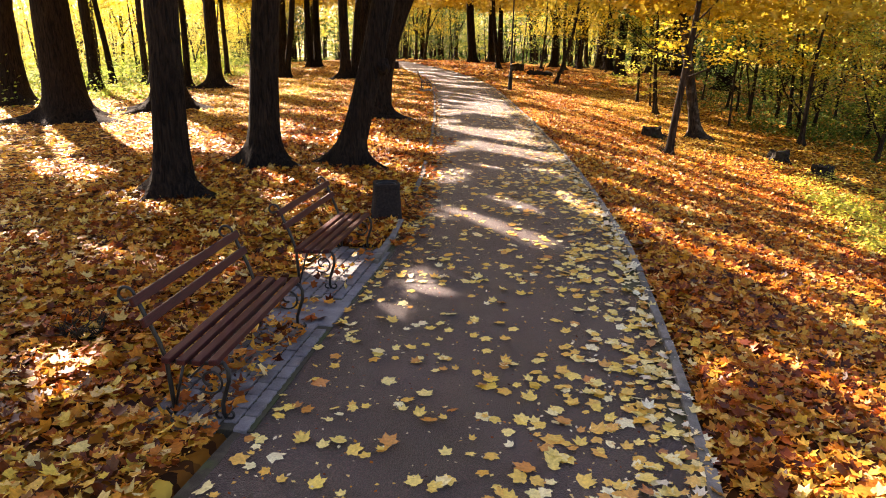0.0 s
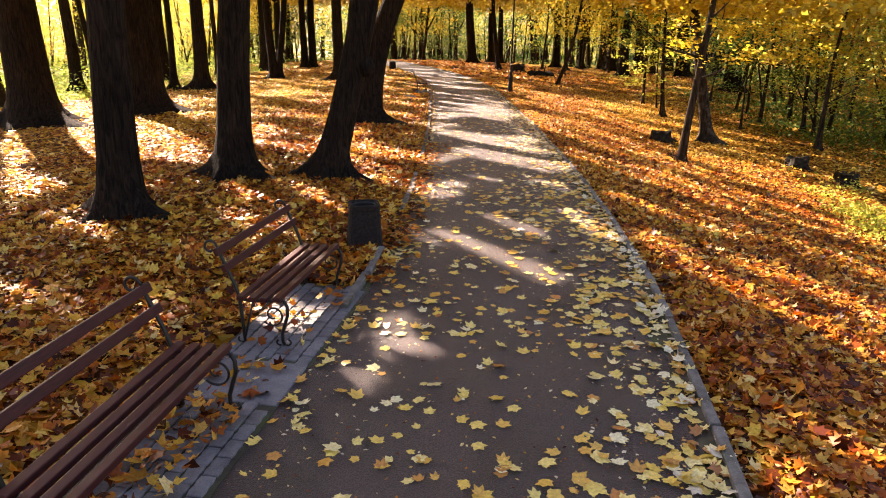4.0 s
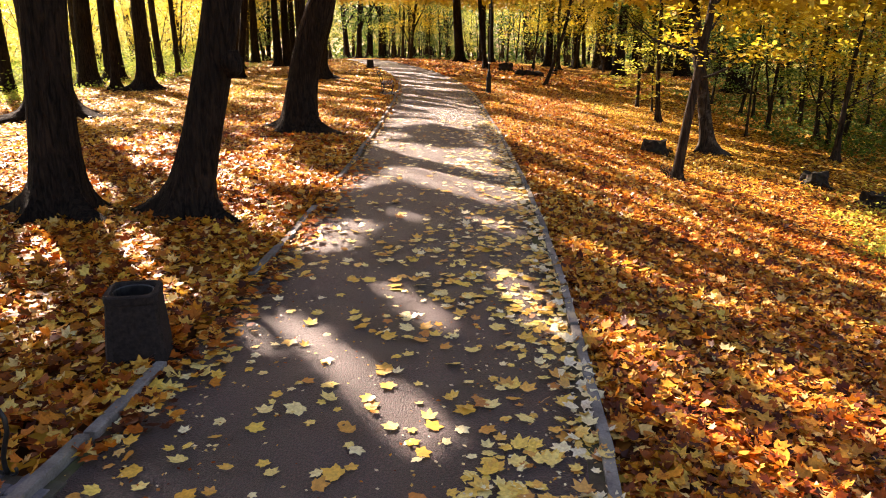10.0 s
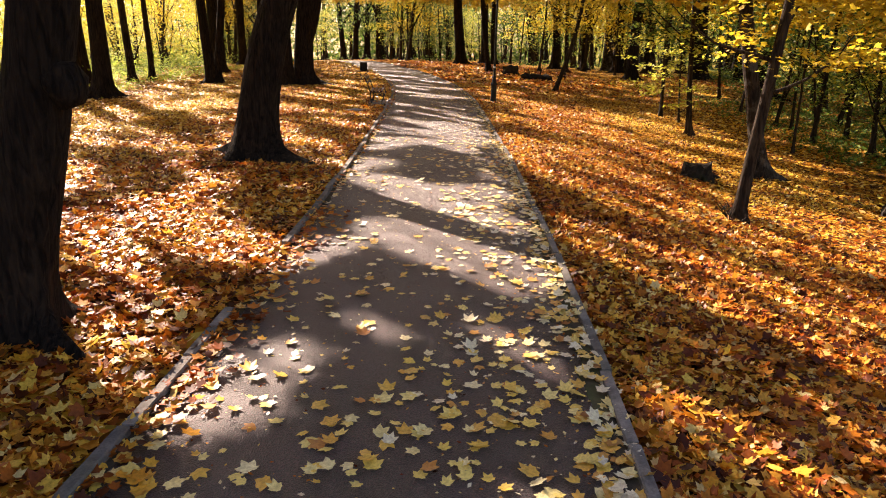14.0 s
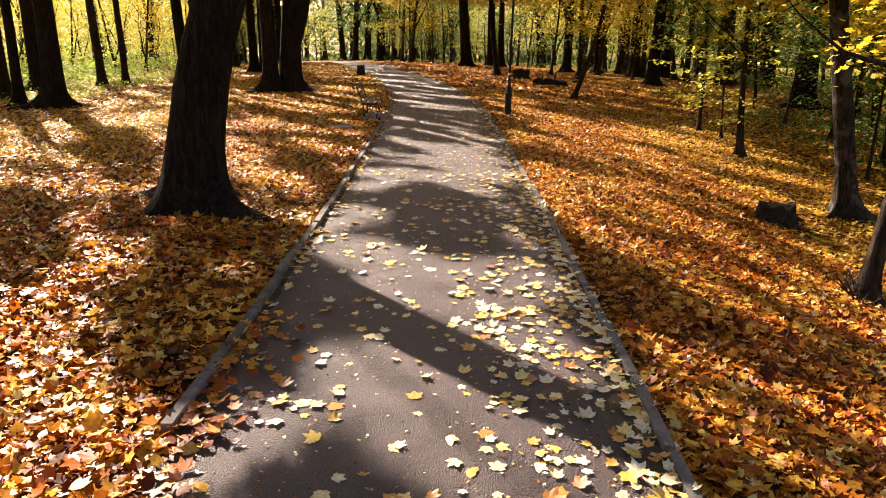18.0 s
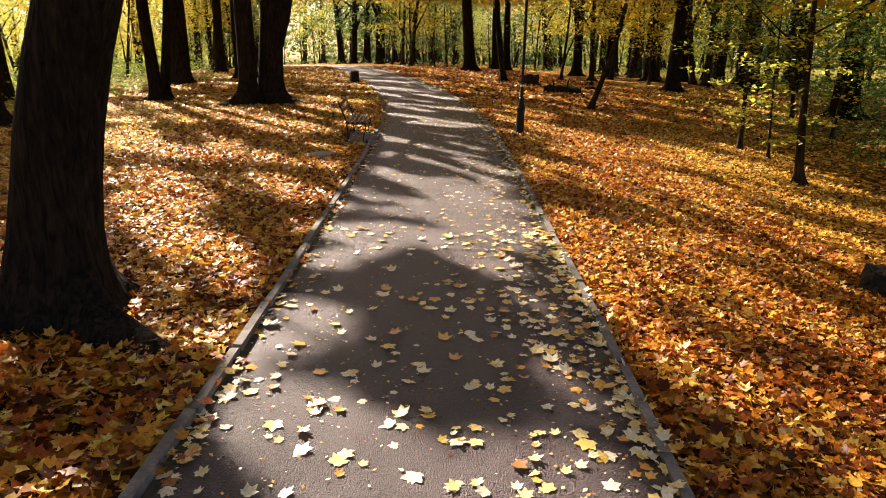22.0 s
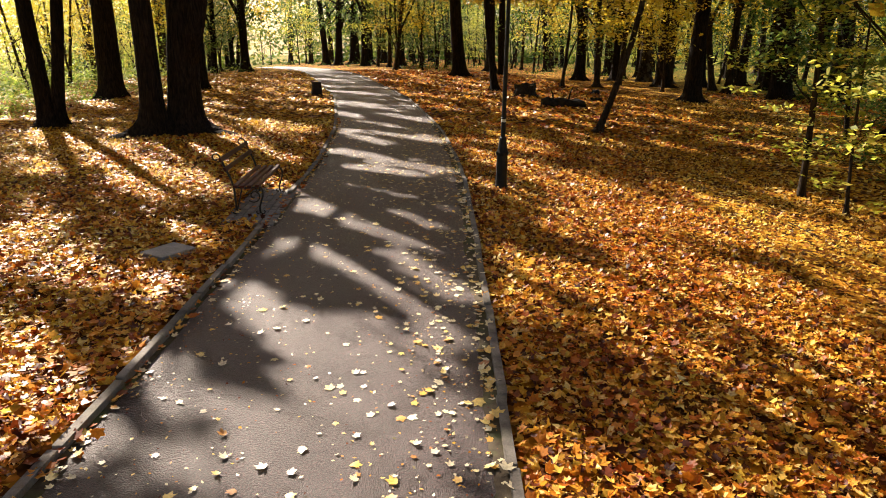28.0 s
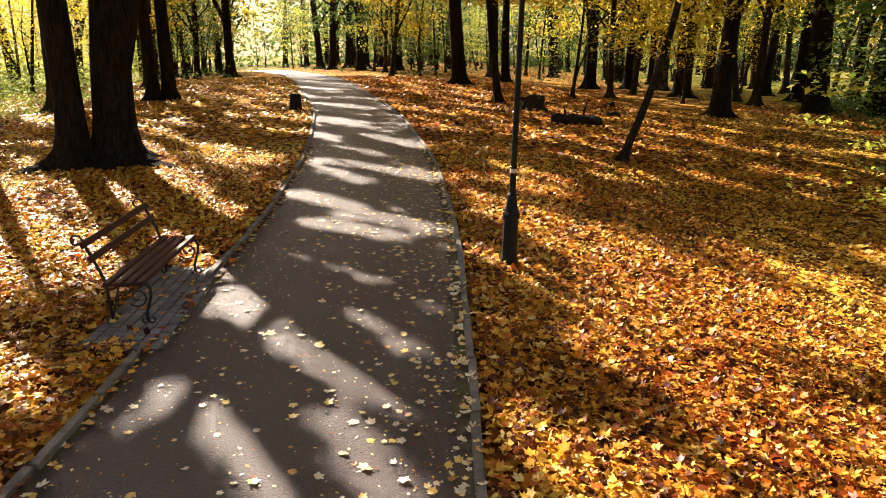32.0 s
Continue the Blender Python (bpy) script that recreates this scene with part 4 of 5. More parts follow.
def limb_bm(start, way, ln, r, seed):
    rng = random.Random(seed)
    bm = bmesh.new()
    p, d = Vector(start), Vector(way).normalized()
    pts = [p.copy()]
    for i in range(6):
        d = (d + Vector((rng.uniform(-0.22, 0.22), rng.uniform(-0.22, 0.22), rng.uniform(-0.05, 0.2)))).normalized()
        p = p + d * ln / 6
        pts.append(p.copy())
    tube(bm, pts, [r * (1 - 0.14 * i) for i in range(7)], 8)
    return bm, pts


# ---- sun and shade: where the leaves added overhead let the sun through to the ground ----
# sunlit gaps, stretch by stretch: from x, y to x, y, half width
BENCH_GAPS = [(-0.3, 7.9, -0.38, 6.5, 0.08), (-0.3, 7.5, 0.05, 7.05, 0.02), (-0.06, 10.91, 1.34, 9.23, 0.2), (0.95, 12.0, 1.5, 11.0, 0.10), (2.14, 12.4, 2.38, 10.8, 0.10), (-0.1, 13.4, 0.31, 14.1, 0.36),
              (0.82, 14.96, 1.25, 14.52, 0.08), (1.84, 14.92, 2.35, 14.19, 0.1), (-1.55, 7.95, -1.05, 7.65, 0.25)]
TREE_GAPS = [(0.67, 18.32, 2.64, 16.36, 0.3), (1.1, 19.94, 2.06, 20.38, 0.6), (-0.09, 16.71, 0.29, 17.21, 0.3), (0.34, 21.12, 1.92, 19.62, 0.45), (1.54, 19.99, 2.36, 18.06, 0.36),
             (0.71, 18.03, 1.44, 16.98, 0.27), (1.44, 16.98, 2.39, 15.88, 0.26), (1.14, 20.27, 1.9, 19.26, 0.46), (1.82, 19.25, 2.07, 18.74, 0.25), (-0.13, 22.23, 0.19, 22.79, 0.37),
             (0.07, 25.91, 2.06, 25.59, 0.4), (0.1, 24.49, 0.5, 25.05, 0.28), (2.2, 23.84, 2.54, 22.9, -0.04), (2.3, 22.2, 2.5, 21.3, 0.1)]
BEND_GAPS = [(-0.25, 28.5, 0.3, 27.8, 0.12), (0.37, 27.06, 1.32, 26.96, 0.2), (0.2, 30.0, 1.4, 28.4, 0.2), (0.83, 27.65, 1.7, 26.03, 0.2),
             (1.63, 27.19, 2.44, 26.21, 0.3), (1.25, 25.55, 2.0, 24.4, 0.24), (-0.28, 25.69, 0.5, 26.0, 0.3), (0.14, 34.4, 2.11, 32.3, 0.28), (1.6, 32.0, 2.68, 30.3, 0.13),
             (0.45, 29.5, 1.5, 28.1, 0.15), (1.24, 28.42, 2.13, 27.18, 0.28), (2.19, 29.42, 2.53, 29.04, 0.17), (0.33, 37.92, 1.71, 37.11, 0.2),
             (-0.24, 42.2, 0.67, 41.15, 0.25), (-0.5, 40.0, 0.62, 39.0, 0.25), (0.8, 38.5, 2.28, 37.74, 0.25)]
BANK_GAPS = [(-5.4, 38.6, -2.6, 34.7, 0.35), (-4.2, 42.0, -3.4, 40.8, 0.4), (8.8, 23.5, 10.8, 18.5, 0.9), (-2.6, 18.5, -0.5, 16.5, 0.5), (-3.4, 27.2, -1.5, 24.6, 0.4),
             (-10.0, 30.0, -7.0, 33.5, 1.2), (-11.5, 25.5, -7.0, 17.5, 1.4), (5.0, 34.6, 9.6, 35.7, 0.8), (4.0, 31.0, 6.5, 31.8, 0.8), (3.4, 27.0, 3.3, 23.6, 0.4), (3.9, 26.6, 5.6, 26.9, 0.5)]
REST_GAPS = [(0.25, 32.15, 1.6, 30.6, 0.10), (1.6, 30.6, 2.35, 29.4, 0.12), (-0.1, 31.5, 0.2, 32.3, 0.05), (0.0, 30.5, 0.9, 29.2, 0.14), (1.5, 29.5, 2.2, 27.6, 0.15), (2.4, 28.7, 2.7, 27.2, 0.0), (1.5, 34.1, 2.3, 33.2, 0.0), (0.3, 36.2, 1.7, 35.1, 0.02),
             (-0.45, 34.1, -0.2, 33.3, 0.05)]
GAPS = BENCH_GAPS + TREE_GAPS + BEND_GAPS + REST_GAPS + BANK_GAPS

# broad shade beside the path: from x, y to x, y, half width
SHADES = [(-6.0, 29.5, -2.4, 25.4, 0.4), (-3.4, 34.0, -1.4, 31.4, 0.7), (-4.6, 33.0, -6.0, 35.5, 0.7), (7.5, 41.0, 15.0, 41.5, 2.2)]
_w = random.Random(9)
WAVES = [(_w.uniform(-2.0, 2.0), _w.uniform(0.8, 5.0), _w.uniform(0, 6.3), _w.uniform(0.35, 0.8)) for _ in range(9)]


def sunny(x, y):
    """Between 0 (shade) and 1 (sun) for places on the ground."""
    c = centre(y)
    on = (np.abs(x - c) < 1.75) | ((x < c) & (x > c - 3.0) & (y < 8.6))
    a = (x * SHADOW[0] + y * SHADOW[1])
    b = (x * -SHADOW[1] + y * SHADOW[0])
    n = 0
    for fa, fb, ph, k in WAVES:
        n = n + k * np.sin(fa * a + fb * b + ph + 0.7 * np.sin(0.31 * a - 0.5 * fb * b + 2 * ph))
    close = (x < c) & (x > -7) & (y > 12.5) & (y < 28.5)
    left = np.where(y < 13, np.where((x > -3.2) & (y > 8.6), -0.6, -1.5), np.where(close, -0.7, np.where(y < 33, -0.4, -0.6)))
    want = np.where(x < c, left, np.where(y < 12, -0.9, np.where(y < 30, -0.65, -0.65)))
    want = np.where(x > 12.5, -1.1, np.where(y > 44, -0.9, want))
    want = np.where(on, np.where(y > 41, -0.5, np.where(y > 27, -1.7, -3.6)), want)
    # small flecks between the twigs
    n = n + 1.0 * np.sin(5.3 * a + 2.1 * np.sin(3.1 * b)) * np.sin(7.9 * b + 1.7 * np.sin(2.3 * a))
    lit = 1 / (1 + np.exp(-np.where(on, 4.5, 2.6) * (n + want)))
    lit = np.where(on | (x > 12.5) | (y > 44) | ((x < c) & (y < 13)), lit, np.where(close, 0.2 + 0.8 * lit, np.where(x < c, 0.34 + 0.66 * lit, 0.36 + 0.64 * lit)))
    for x0, y0, x1, y1, w in SHADES:
        dx, dy = x1 - x0, y1 - y0
        t = np.clip(((x - x0) * dx + (y - y0) * dy) / (dx * dx + dy * dy), 0, 1)
        d = np.hypot(x - x0 - t * dx, y - y0 - t * dy)
        lit = lit * np.where(on, 1.0, 1 - 0.55 * np.clip((w + 0.6 - d) / 1.2, 0, 1))
    for x0, y0, x1, y1, w in GAPS:
        dx, dy = x1 - x0, y1 - y0
        t = np.clip(((x - x0) * dx + (y - y0) * dy) / (dx * dx + dy * dy), 0, 1)
        d = np.hypot(x - x0 - t * dx, y - y0 - t * dy) + 0.06 * np.sin(4.1 * x + 2.7 * y + 9 * x0) + 0.05 * np.sin(7.7 * y - 6.1 * x)
        lit = np.maximum(lit, np.clip((w + 0.24 - d) / 0.16, 0, 1))
    return lit


def canopy(trees, seed=53, tries=90000, count=19000, per=24):
    """Leaves added overhead to shape the light, shared out tree by tree, thick where the ground below should lie in
    shade.
    """
    rng = np.random.default_rng(seed)
    T = np.array([t[:2] for t in trees])
    way = np.array(SHADOW) / math.tan(radians(ELEV))
    share = rng.random(tries)
    on_path, beside, ahead = share < 0.25, share < 0.64, share < 0.85
    gy = np.where(on_path, rng.uniform(3, 46, tries), np.where(beside, rng.uniform(0, 48, tries), np.where(ahead, rng.uniform(44, 78, tries), rng.uniform(10, 50, tries))))
    gx = np.where(on_path, centre(gy) + rng.uniform(-2.1, 2.1, tries), np.where(beside, rng.uniform(-13, 15, tries), np.where(ahead, rng.uniform(-16, 24, tries), rng.uniform(12, 34, tries))))
    g = np.stack([gx, gy], -1)[rng.random(tries) > sunny(gx, gy)][:count]
    n = len(g)
    h = np.clip(np.einsum("ntk,k->nt", T[None] - g[:, None], -way) / (way @ way), 6.5, 17)
    d = np.hypot(*np.moveaxis(g[:, None] - way * h[..., None] - T[None], -1, 0))
    pick = np.argmin(np.where(d < 5.5, rng.random(d.shape), 10 + d), 1)
    hh = np.clip(h[np.arange(n), pick] + rng.normal(0, 1.6, n), 6.2, 18)
    gz = height(g[:, 0], g[:, 1])
    c = np.concatenate([g - way * hh[:, None], (hh + gz)[:, None]], 1)[:, None] + rng.normal(0, 1, (n, per, 3)) * np.array((0.5, 0.5, 0.35))
    up = c[..., 2] - gz[:, None]
    ok = sunny(c[..., 0] + way[0] * up, c[..., 1] + way[1] * up) < rng.uniform(0.15, 0.65, (n, per))
    return {i: c[pick == i][ok[pick == i]] for i in range(len(trees)) if ok[pick == i].any()}


CROWNS = {}


def crown_of(kind):
    """Crown meshes are shared between trees of a kind."""
    if kind not in CROWNS:
        name, k = kind
        spec = {
            "high": dict(clusters=24, per=24, R=4.8, z0=6.5, z1=16.5, cr=0.75, flat=0.6, size=0.30),
            "mid": dict(clusters=46, per=38, R=3.4, z0=3.0, z1=13.0, cr=0.6, flat=0.5, size=0.205),
            "low": dict(clusters=64, per=42, R=2.6, z0=1.4, z1=8.0, cr=0.46, flat=0.26, size=0.135, tilt=0.6),
            "near": dict(clusters=58, per=44, R=2.4, z0=2.9, z1=7.5, cr=0.42, flat=0.25, size=0.13, tilt=0.55),
            "small": dict(clusters=36, per=30, R=1.5, z0=1.0, z1=4.6, cr=0.30, flat=0.25, size=0.14, tilt=0.5),
        }[name]
        CROWNS[kind] = crown_mesh(100 + 17 * k + len(name), shape=simple_maple if name == "near" else kite, **spec)
    return CROWNS[kind]


def build_tree(x, y, r, H, lean, bend, bark, label, crown, leaf, seed, flare=0.8, limbs=4, limb_z=(5.0, 9.0), group="", name="tree", low_limbs=()):
    rng = random.Random(seed)
    tr = empty(name, pose(x, y, hz(x, y)), label, "tree", group)
    part("trunk", trunk_mesh(r, H, lean, bend, flare * 1.6, seed), bark, tr, smooth=True)
    for k in range(limbs):
        z = rng.uniform(*limb_z)
        a = rng.uniform(0, 6.283)
        bm, pts = limb_bm(axis_at(z, lean, bend), (math.cos(a), math.sin(a), rng.uniform(0.4, 0.9)), rng.uniform(3.0, 5.0) * min(1, H / 12), r * 0.28, seed * 10 + k)
        part("limb", bm, bark, tr, smooth=True)
    for k, (z, a, up, ln, rr) in enumerate(low_limbs):
        bm, pts = limb_bm(axis_at(z, lean, bend), (math.cos(radians(a)), math.sin(radians(a)), up), ln, rr, seed * 20 + k)
        part("limb", bm, bark, tr, smooth=True)
    if crown:
        me = crown_of(crown)
        if not me.materials:
            me.materials.append(leaf)
        ob = new("crown", me)
        ob.parent = tr
        top = axis_at(min(H, 11), lean, bend)
        ob.matrix_local = pose(top.x, top.y, 0, 0, 0, rng.uniform(0, 360)) @ Matrix.Diagonal((1, 1, 1, 1))
        if me.materials[0] != leaf:
            ob.material_slots[0].link = "OBJECT"
            ob.material_slots[0].material = leaf
    return tr


BIG = "old park trees beside the path"
OLD = "old tree with dark furrowed bark and flared roots in fallen leaves"
# x, y, radius, height, lean, bend, bark, label, crown
BESIDE_PATH = [
    (-18.2, 30.3, 0.55, 17, (-0.03, 0), (0, 0), BARK, "massive old tree with dark bark on the leafy rise", ("high", 0), YELLOW),
    (-12.15, 22.9, 0.60, 18, (-0.02, 0), (0, 0), BARK, "massive dark-barked tree with wide flared roots", ("high", 1), YELLOW),
    (-9.95, 25.8, 0.56, 18, (0.0, 0), (0, 0), BARK, "massive old tree with a broad dark trunk", ("high", 2), LIME),
    (-4.57, 11.5, 0.27, 15, (0.07, 0), (0, 0), BARK, "straight dark tree trunk with spreading roots behind the benches", ("high", 3), YELLOW),
    (-3.71, 14.4, 0.295, 15, (0.08, 0), (0, 0), BARK, OLD, ("high", 0), YELLOW),
    (-2.06, 14.4, 0.26, 15, (0.38, 0.0), (-0.03, 0), BARK, "dark tree leaning towards the path with a burl on its trunk", ("high", 1), YELLOW),
    (-2.15, 22.72, 0.365, 16, (0.09, 0), (0.048, 0), BARK, "thick dark tree beside the path, leaning slightly", ("high", 2), YELLOW),
    (-5.72, 41.8, 0.30, 17, (0.01, 0), (0.0, 0), BARK, "dark twin tree grown beside its neighbour near a bench", ("high", 3), LIME),
    (-5.08, 42.3, 0.43, 17, (0.10, 0), (0.0, 0), BARK, "thick forked dark tree near a bench", ("high", 0), LIME),
    (-9.86, 44.0, 0.24, 16, (-0.045, 0), (0, 0), BARK, OLD, ("high", 1), YELLOW),
]
LEAFY_RISE = [
    (-9.62, 44.1, 0.19, 16, (0.13, 0), (0, 0), BARK, OLD, ("high", 2), YELLOW),
    (-12.7, 54.2, 0.50, 17, (0.0, 0), (0, 0), BARK, OLD, ("high", 3), YELLOW),
    (-11.75, 36.8, 0.33, 16, (0.02, 0), (0, 0), BARK, OLD, ("high", 0), LIME),
    (-13.4, 37.6, 0.17, 14, (0.0, 0), (0, 0), BARK, "slim dark tree on the leafy rise", ("high", 1), YELLOW),
    (-16.4, 41.2, 0.42, 16, (0.03, 0), (0, 0), BARK, OLD, ("high", 2), YELLOW),
    (-18.0, 37.0, 0.28, 15, (-0.02, 0), (0, 0), BARK, "dark tree at the edge of the sunny bank", ("high", 1), YELLOW),
    (-18.9, 41.0, 0.17, 14, (-0.10, 0), (0, 0), BARK, "slim dark leaning tree at the edge of the bank", ("high", 2), YELLOW),
    (-18.4, 44.4, 0.20, 14, (0, 0), (0, 0), BARK_THIN, "slim tree at the edge of the sunny bank", ("high", 3), YELLOW),
    (-15.1, 47.1, 0.20, 14, (-0.02, 0), (0, 0), BARK_THIN, "slim tree at the edge of the sunny bank", ("high", 3), YELLOW),
    (-14.6, 48.5, 0.16, 14, (0.0, 0), (0, 0), BARK_THIN, "slim tree at the edge of the sunny bank", ("high", 0), YELLOW),
]
SUNNY_BANK = [
    (-17.3, 46.0, 0.5, 16, (0.0, 0), (0, 0), BARK, OLD, ("high", 0), YELLOW),
    (-10.65, 57.7, 0.27, 15, (0.0, 0), (0, 0), BARK, OLD, ("high", 3), YELLOW),
    (-10.15, 58.2, 0.3, 15, (0.02, 0), (0, 0), BARK, OLD, ("high", 0), YELLOW),
    (-14.7, 67.1, 0.34, 15, (0.0, 0), (0, 0), BARK, OLD, ("mid", 1), LIME),
    (9.95, 27.6, 0.205, 15, (-0.19, 0), (0, 0), BARK_LIGHT, "grey-barked tree with a pale sunlit flank on the slope", ("high", 1), LIME),
    (2.85, 69.0, 0.42, 16, (-0.06, 0), (0, 0), BARK, OLD, ("high", 2), YELLOW),
    (4.55, 59.2, 0.18, 14, (-0.10, 0), (0, 0), BARK, "slender dark tree leaning over the leafy ground", ("high", 3), YELLOW),
    (5.6, 84.0, 0.4, 16, (0.0, 0), (0, 0), BARK, OLD, ("high", 0), YELLOW),
    (6.0, 75.0, 0.28, 15, (-0.02, 0), (0, 0), BARK, OLD, ("mid", 1), YELLOW),
    (11.2, 72.8, 0.36, 15, (0.03, 0), (0, 0), BARK, OLD, ("mid", 2), YELLOW),
]
WOOD_EDGE = [
    (14.25, 58.2, 0.38, 16, (0.05, 0), (0, 0), BARK, "tall dark tree on the leafy rise", ("high", 1), YELLOW),
    (15.7, 68.3, 0.42, 16, (0.0, 0), (0, 0), BARK, OLD, ("high", 2), YELLOW),
    (16.6, 75.8, 0.5, 16, (0.0, 0), (0, 0), BARK_LIGHT, "pale-flanked old tree at the edge of the wood", ("mid", 3), YELLOW),
    (20.0, 61.2, 0.52, 16, (-0.05, 0), (0, 0), BARK, "broad dark tree at the edge of the undergrowth", ("high", 3), GREEN),
    (19.3, 48.9, 0.52, 16, (0.0, 0), (0, 0), BARK, "broad dark tree above green undergrowth", ("high", 0), GREEN),
    (22.2, 72.2, 0.32, 15, (0.05, 0), (0, 0), BARK, OLD, ("mid", 0), LIME),
    (23.6, 62.8, 0.34, 15, (0.06, 0), (0, 0), BARK, OLD, ("mid", 1), GREEN),
    (16.5, 88.0, 0.44, 15, (0.0, 0), (0, 0), BARK, OLD, ("mid", 2), YELLOW),
    (18.5, 85.0, 0.33, 15, (0.0, 0), (0, 0), BARK, OLD, ("mid", 3), YELLOW),
]
KEY = BESIDE_PATH + LEAFY_RISE + SUNNY_BANK + WOOD_EDGE
OVERHEAD = [k for k in KEY if k[1] < 95]
SHADE_LEAVES = canopy(OVERHEAD)
for i, (x, y, r, H, lean, bend, bark, label, crown, leaf) in enumerate(KEY):
    over = OVERHEAD.index(KEY[i]) if KEY[i] in OVERHEAD else -1
    forked = "forked" in label
    tree = build_tree(x, y, r, H, lean, bend, bark, label, None if over >= 0 else crown, leaf, 40 + i, 0.8 if y < 45 else 0.45, group=BIG, low_limbs=((1.5, 0, 2.0, 9, 0.30),) if forked else ())
    # leaves placed for the shade they cast, not from the tree's own shape
    if over in SHADE_LEAVES:
        rng = np.random.default_rng(700 + i)
        P = SHADE_LEAVES[over] - np.array((x, y, hz(x, y)))
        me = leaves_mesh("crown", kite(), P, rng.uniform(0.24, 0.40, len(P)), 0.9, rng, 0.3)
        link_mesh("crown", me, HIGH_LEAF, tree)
    if "burl" in label:
        bm = bmesh.new()
        bmesh.ops.create_icosphere(bm, subdivisions=3, radius=0.17)
        for v in bm.verts:
            v.co = v.co * (1 + 0.25 * noise.noise(v.co * 9)) + axis_at(2.0, lean, bend) + Vector((0.21, -0.06, 0))
        part("burl", bm, bark, tree, "rounded bark burl", smooth=True)

# trees on the bank: young maples with low golden sprays
YOUNG = "young maples on the slope"
build_tree(7.2, 22.1, 0.115, 9, (0.09, 0.0), (0.002, 0), BARK_THIN, "slim leaning maple with a clump of shoots at its foot", ("near", 0), YELLOW, 90, 0.5, 3, (3.5, 6), YOUNG, low_limbs=((2.4, 10, 0.3, 2.2, 0.04), (3.0, 160, 0.3, 2.2, 0.04), (3.3, 60, 0.4, 2.5, 0.04)))
build_tree(7.25, 46.1, 0.115, 9, (0.42, 0.0), (-0.034, 0), BARK_THIN, "thin curved maple bending away from the path", ("near", 3), YELLOW, 91, 0.4, 3, (4, 6), YOUNG)
build_tree(10.25, 34.1, 0.10, 8, (-0.06, 0), (0, 0), BARK_THIN, "slim brown maple with low leafy twigs", ("small", 1), LIME, 92, 0.5, 3, (2, 4), YOUNG)
build_tree(10.7, 39.0, 0.075, 8, (-0.03, 0), (0, 0), BARK_THIN, "slim brown maple with yellow-green leaves", ("small", 2), LIME, 93, 0.5, 3, (2, 4), YOUNG)
build_tree(14.85, 29.0, 0.10, 6, (0.02, 0), (0.01, 0), BARK_THIN, "small dark maple forking low with golden leaves", ("near", 0), YELLOW, 94, 0.5, 4, (1.2, 2.5), YOUNG)
build_tree(11.0, 37.6, 0.035, 6, (-0.04, 0), (0, 0), BARK_THIN, "slender maple sapling with light green leaves", ("near", 1), GREEN, 95, 0.4, 3, (1.5, 3), YOUNG)
build_tree(13.2, 32.5, 0.045, 7, (0.03, 0), (0, 0), BARK_THIN, "slender maple sapling with golden leaves", ("near", 2), YELLOW, 96, 0.4, 3, (1.5, 3), YOUNG)
build_tree(16.5, 33.5, 0.09, 7, (-0.03, 0), (0, 0), BARK_THIN, "slender maple sapling with amber leaves", ("near", 3), AMBER, 97, 0.4, 3, (1.5, 3), YOUNG)
build_tree(15.7, 43.0, 0.06, 7, (0.12, 0), (0, 0), BARK_THIN, "slender maple sapling with green leaves", ("near", 0), GREEN, 98, 0.4, 3, (1.5, 3), YOUNG)
build_tree(16.0, 38.5, 0.06, 7, (0.02, 0), (0, 0), BARK_THIN, "slender maple sapling with fresh green leaves", ("near", 1), GREEN, 99, 0.4, 3, (1.5, 3), YOUNG)


def shoots(x, y, n, h, label, seed, name="leafless_shrub"):
    """A clump of dark shoots."""
    rng = random.Random(seed)
    sh = empty(name, pose(x, y, hz(x, y)), label, "shrub")
    for k in range(n):
        a = rng.uniform(0, 6.28)
        bm = bmesh.new()
        q = Vector((0.1 * math.cos(a), 0.1 * math.sin(a), -0.03))
        d = Vector((0.55 * math.cos(a), 0.55 * math.sin(a), 1)) * h * rng.uniform(0.6, 1.0)
        tube(bm, [q, q + d * 0.4 + Vector((rng.uniform(-0.04, 0.04), rng.uniform(-0.04, 0.04), 0)), q + d * 0.75 + Vector((rng.uniform(-0.06, 0.06), rng.uniform(-0.06, 0.06), 0)), q + d], [0.012, 0.010, 0.007, 0.003], 5)
        for j in range(3):
            p = q + d * rng.uniform(0.3, 0.8)
            tube(bm, [p, p + Vector((rng.uniform(-0.15, 0.15), rng.uniform(-0.15, 0.15), rng.uniform(0.03, 0.12)))], [0.006, 0.002], 4)
        part("shoot", bm, ROTTEN, sh)
    return sh


shoots(7.06, 21.95, 14, 0.5, "clump of dark shoots at the foot of a slim maple", 3)
shoots(-3.25, 5.8, 22, 0.26, "small dark leafless shrub in the leaves behind a bench", 4)
shoots(3.2, 36.9, 5, 0.2, "few dark twigs beside the lamp post", 5)


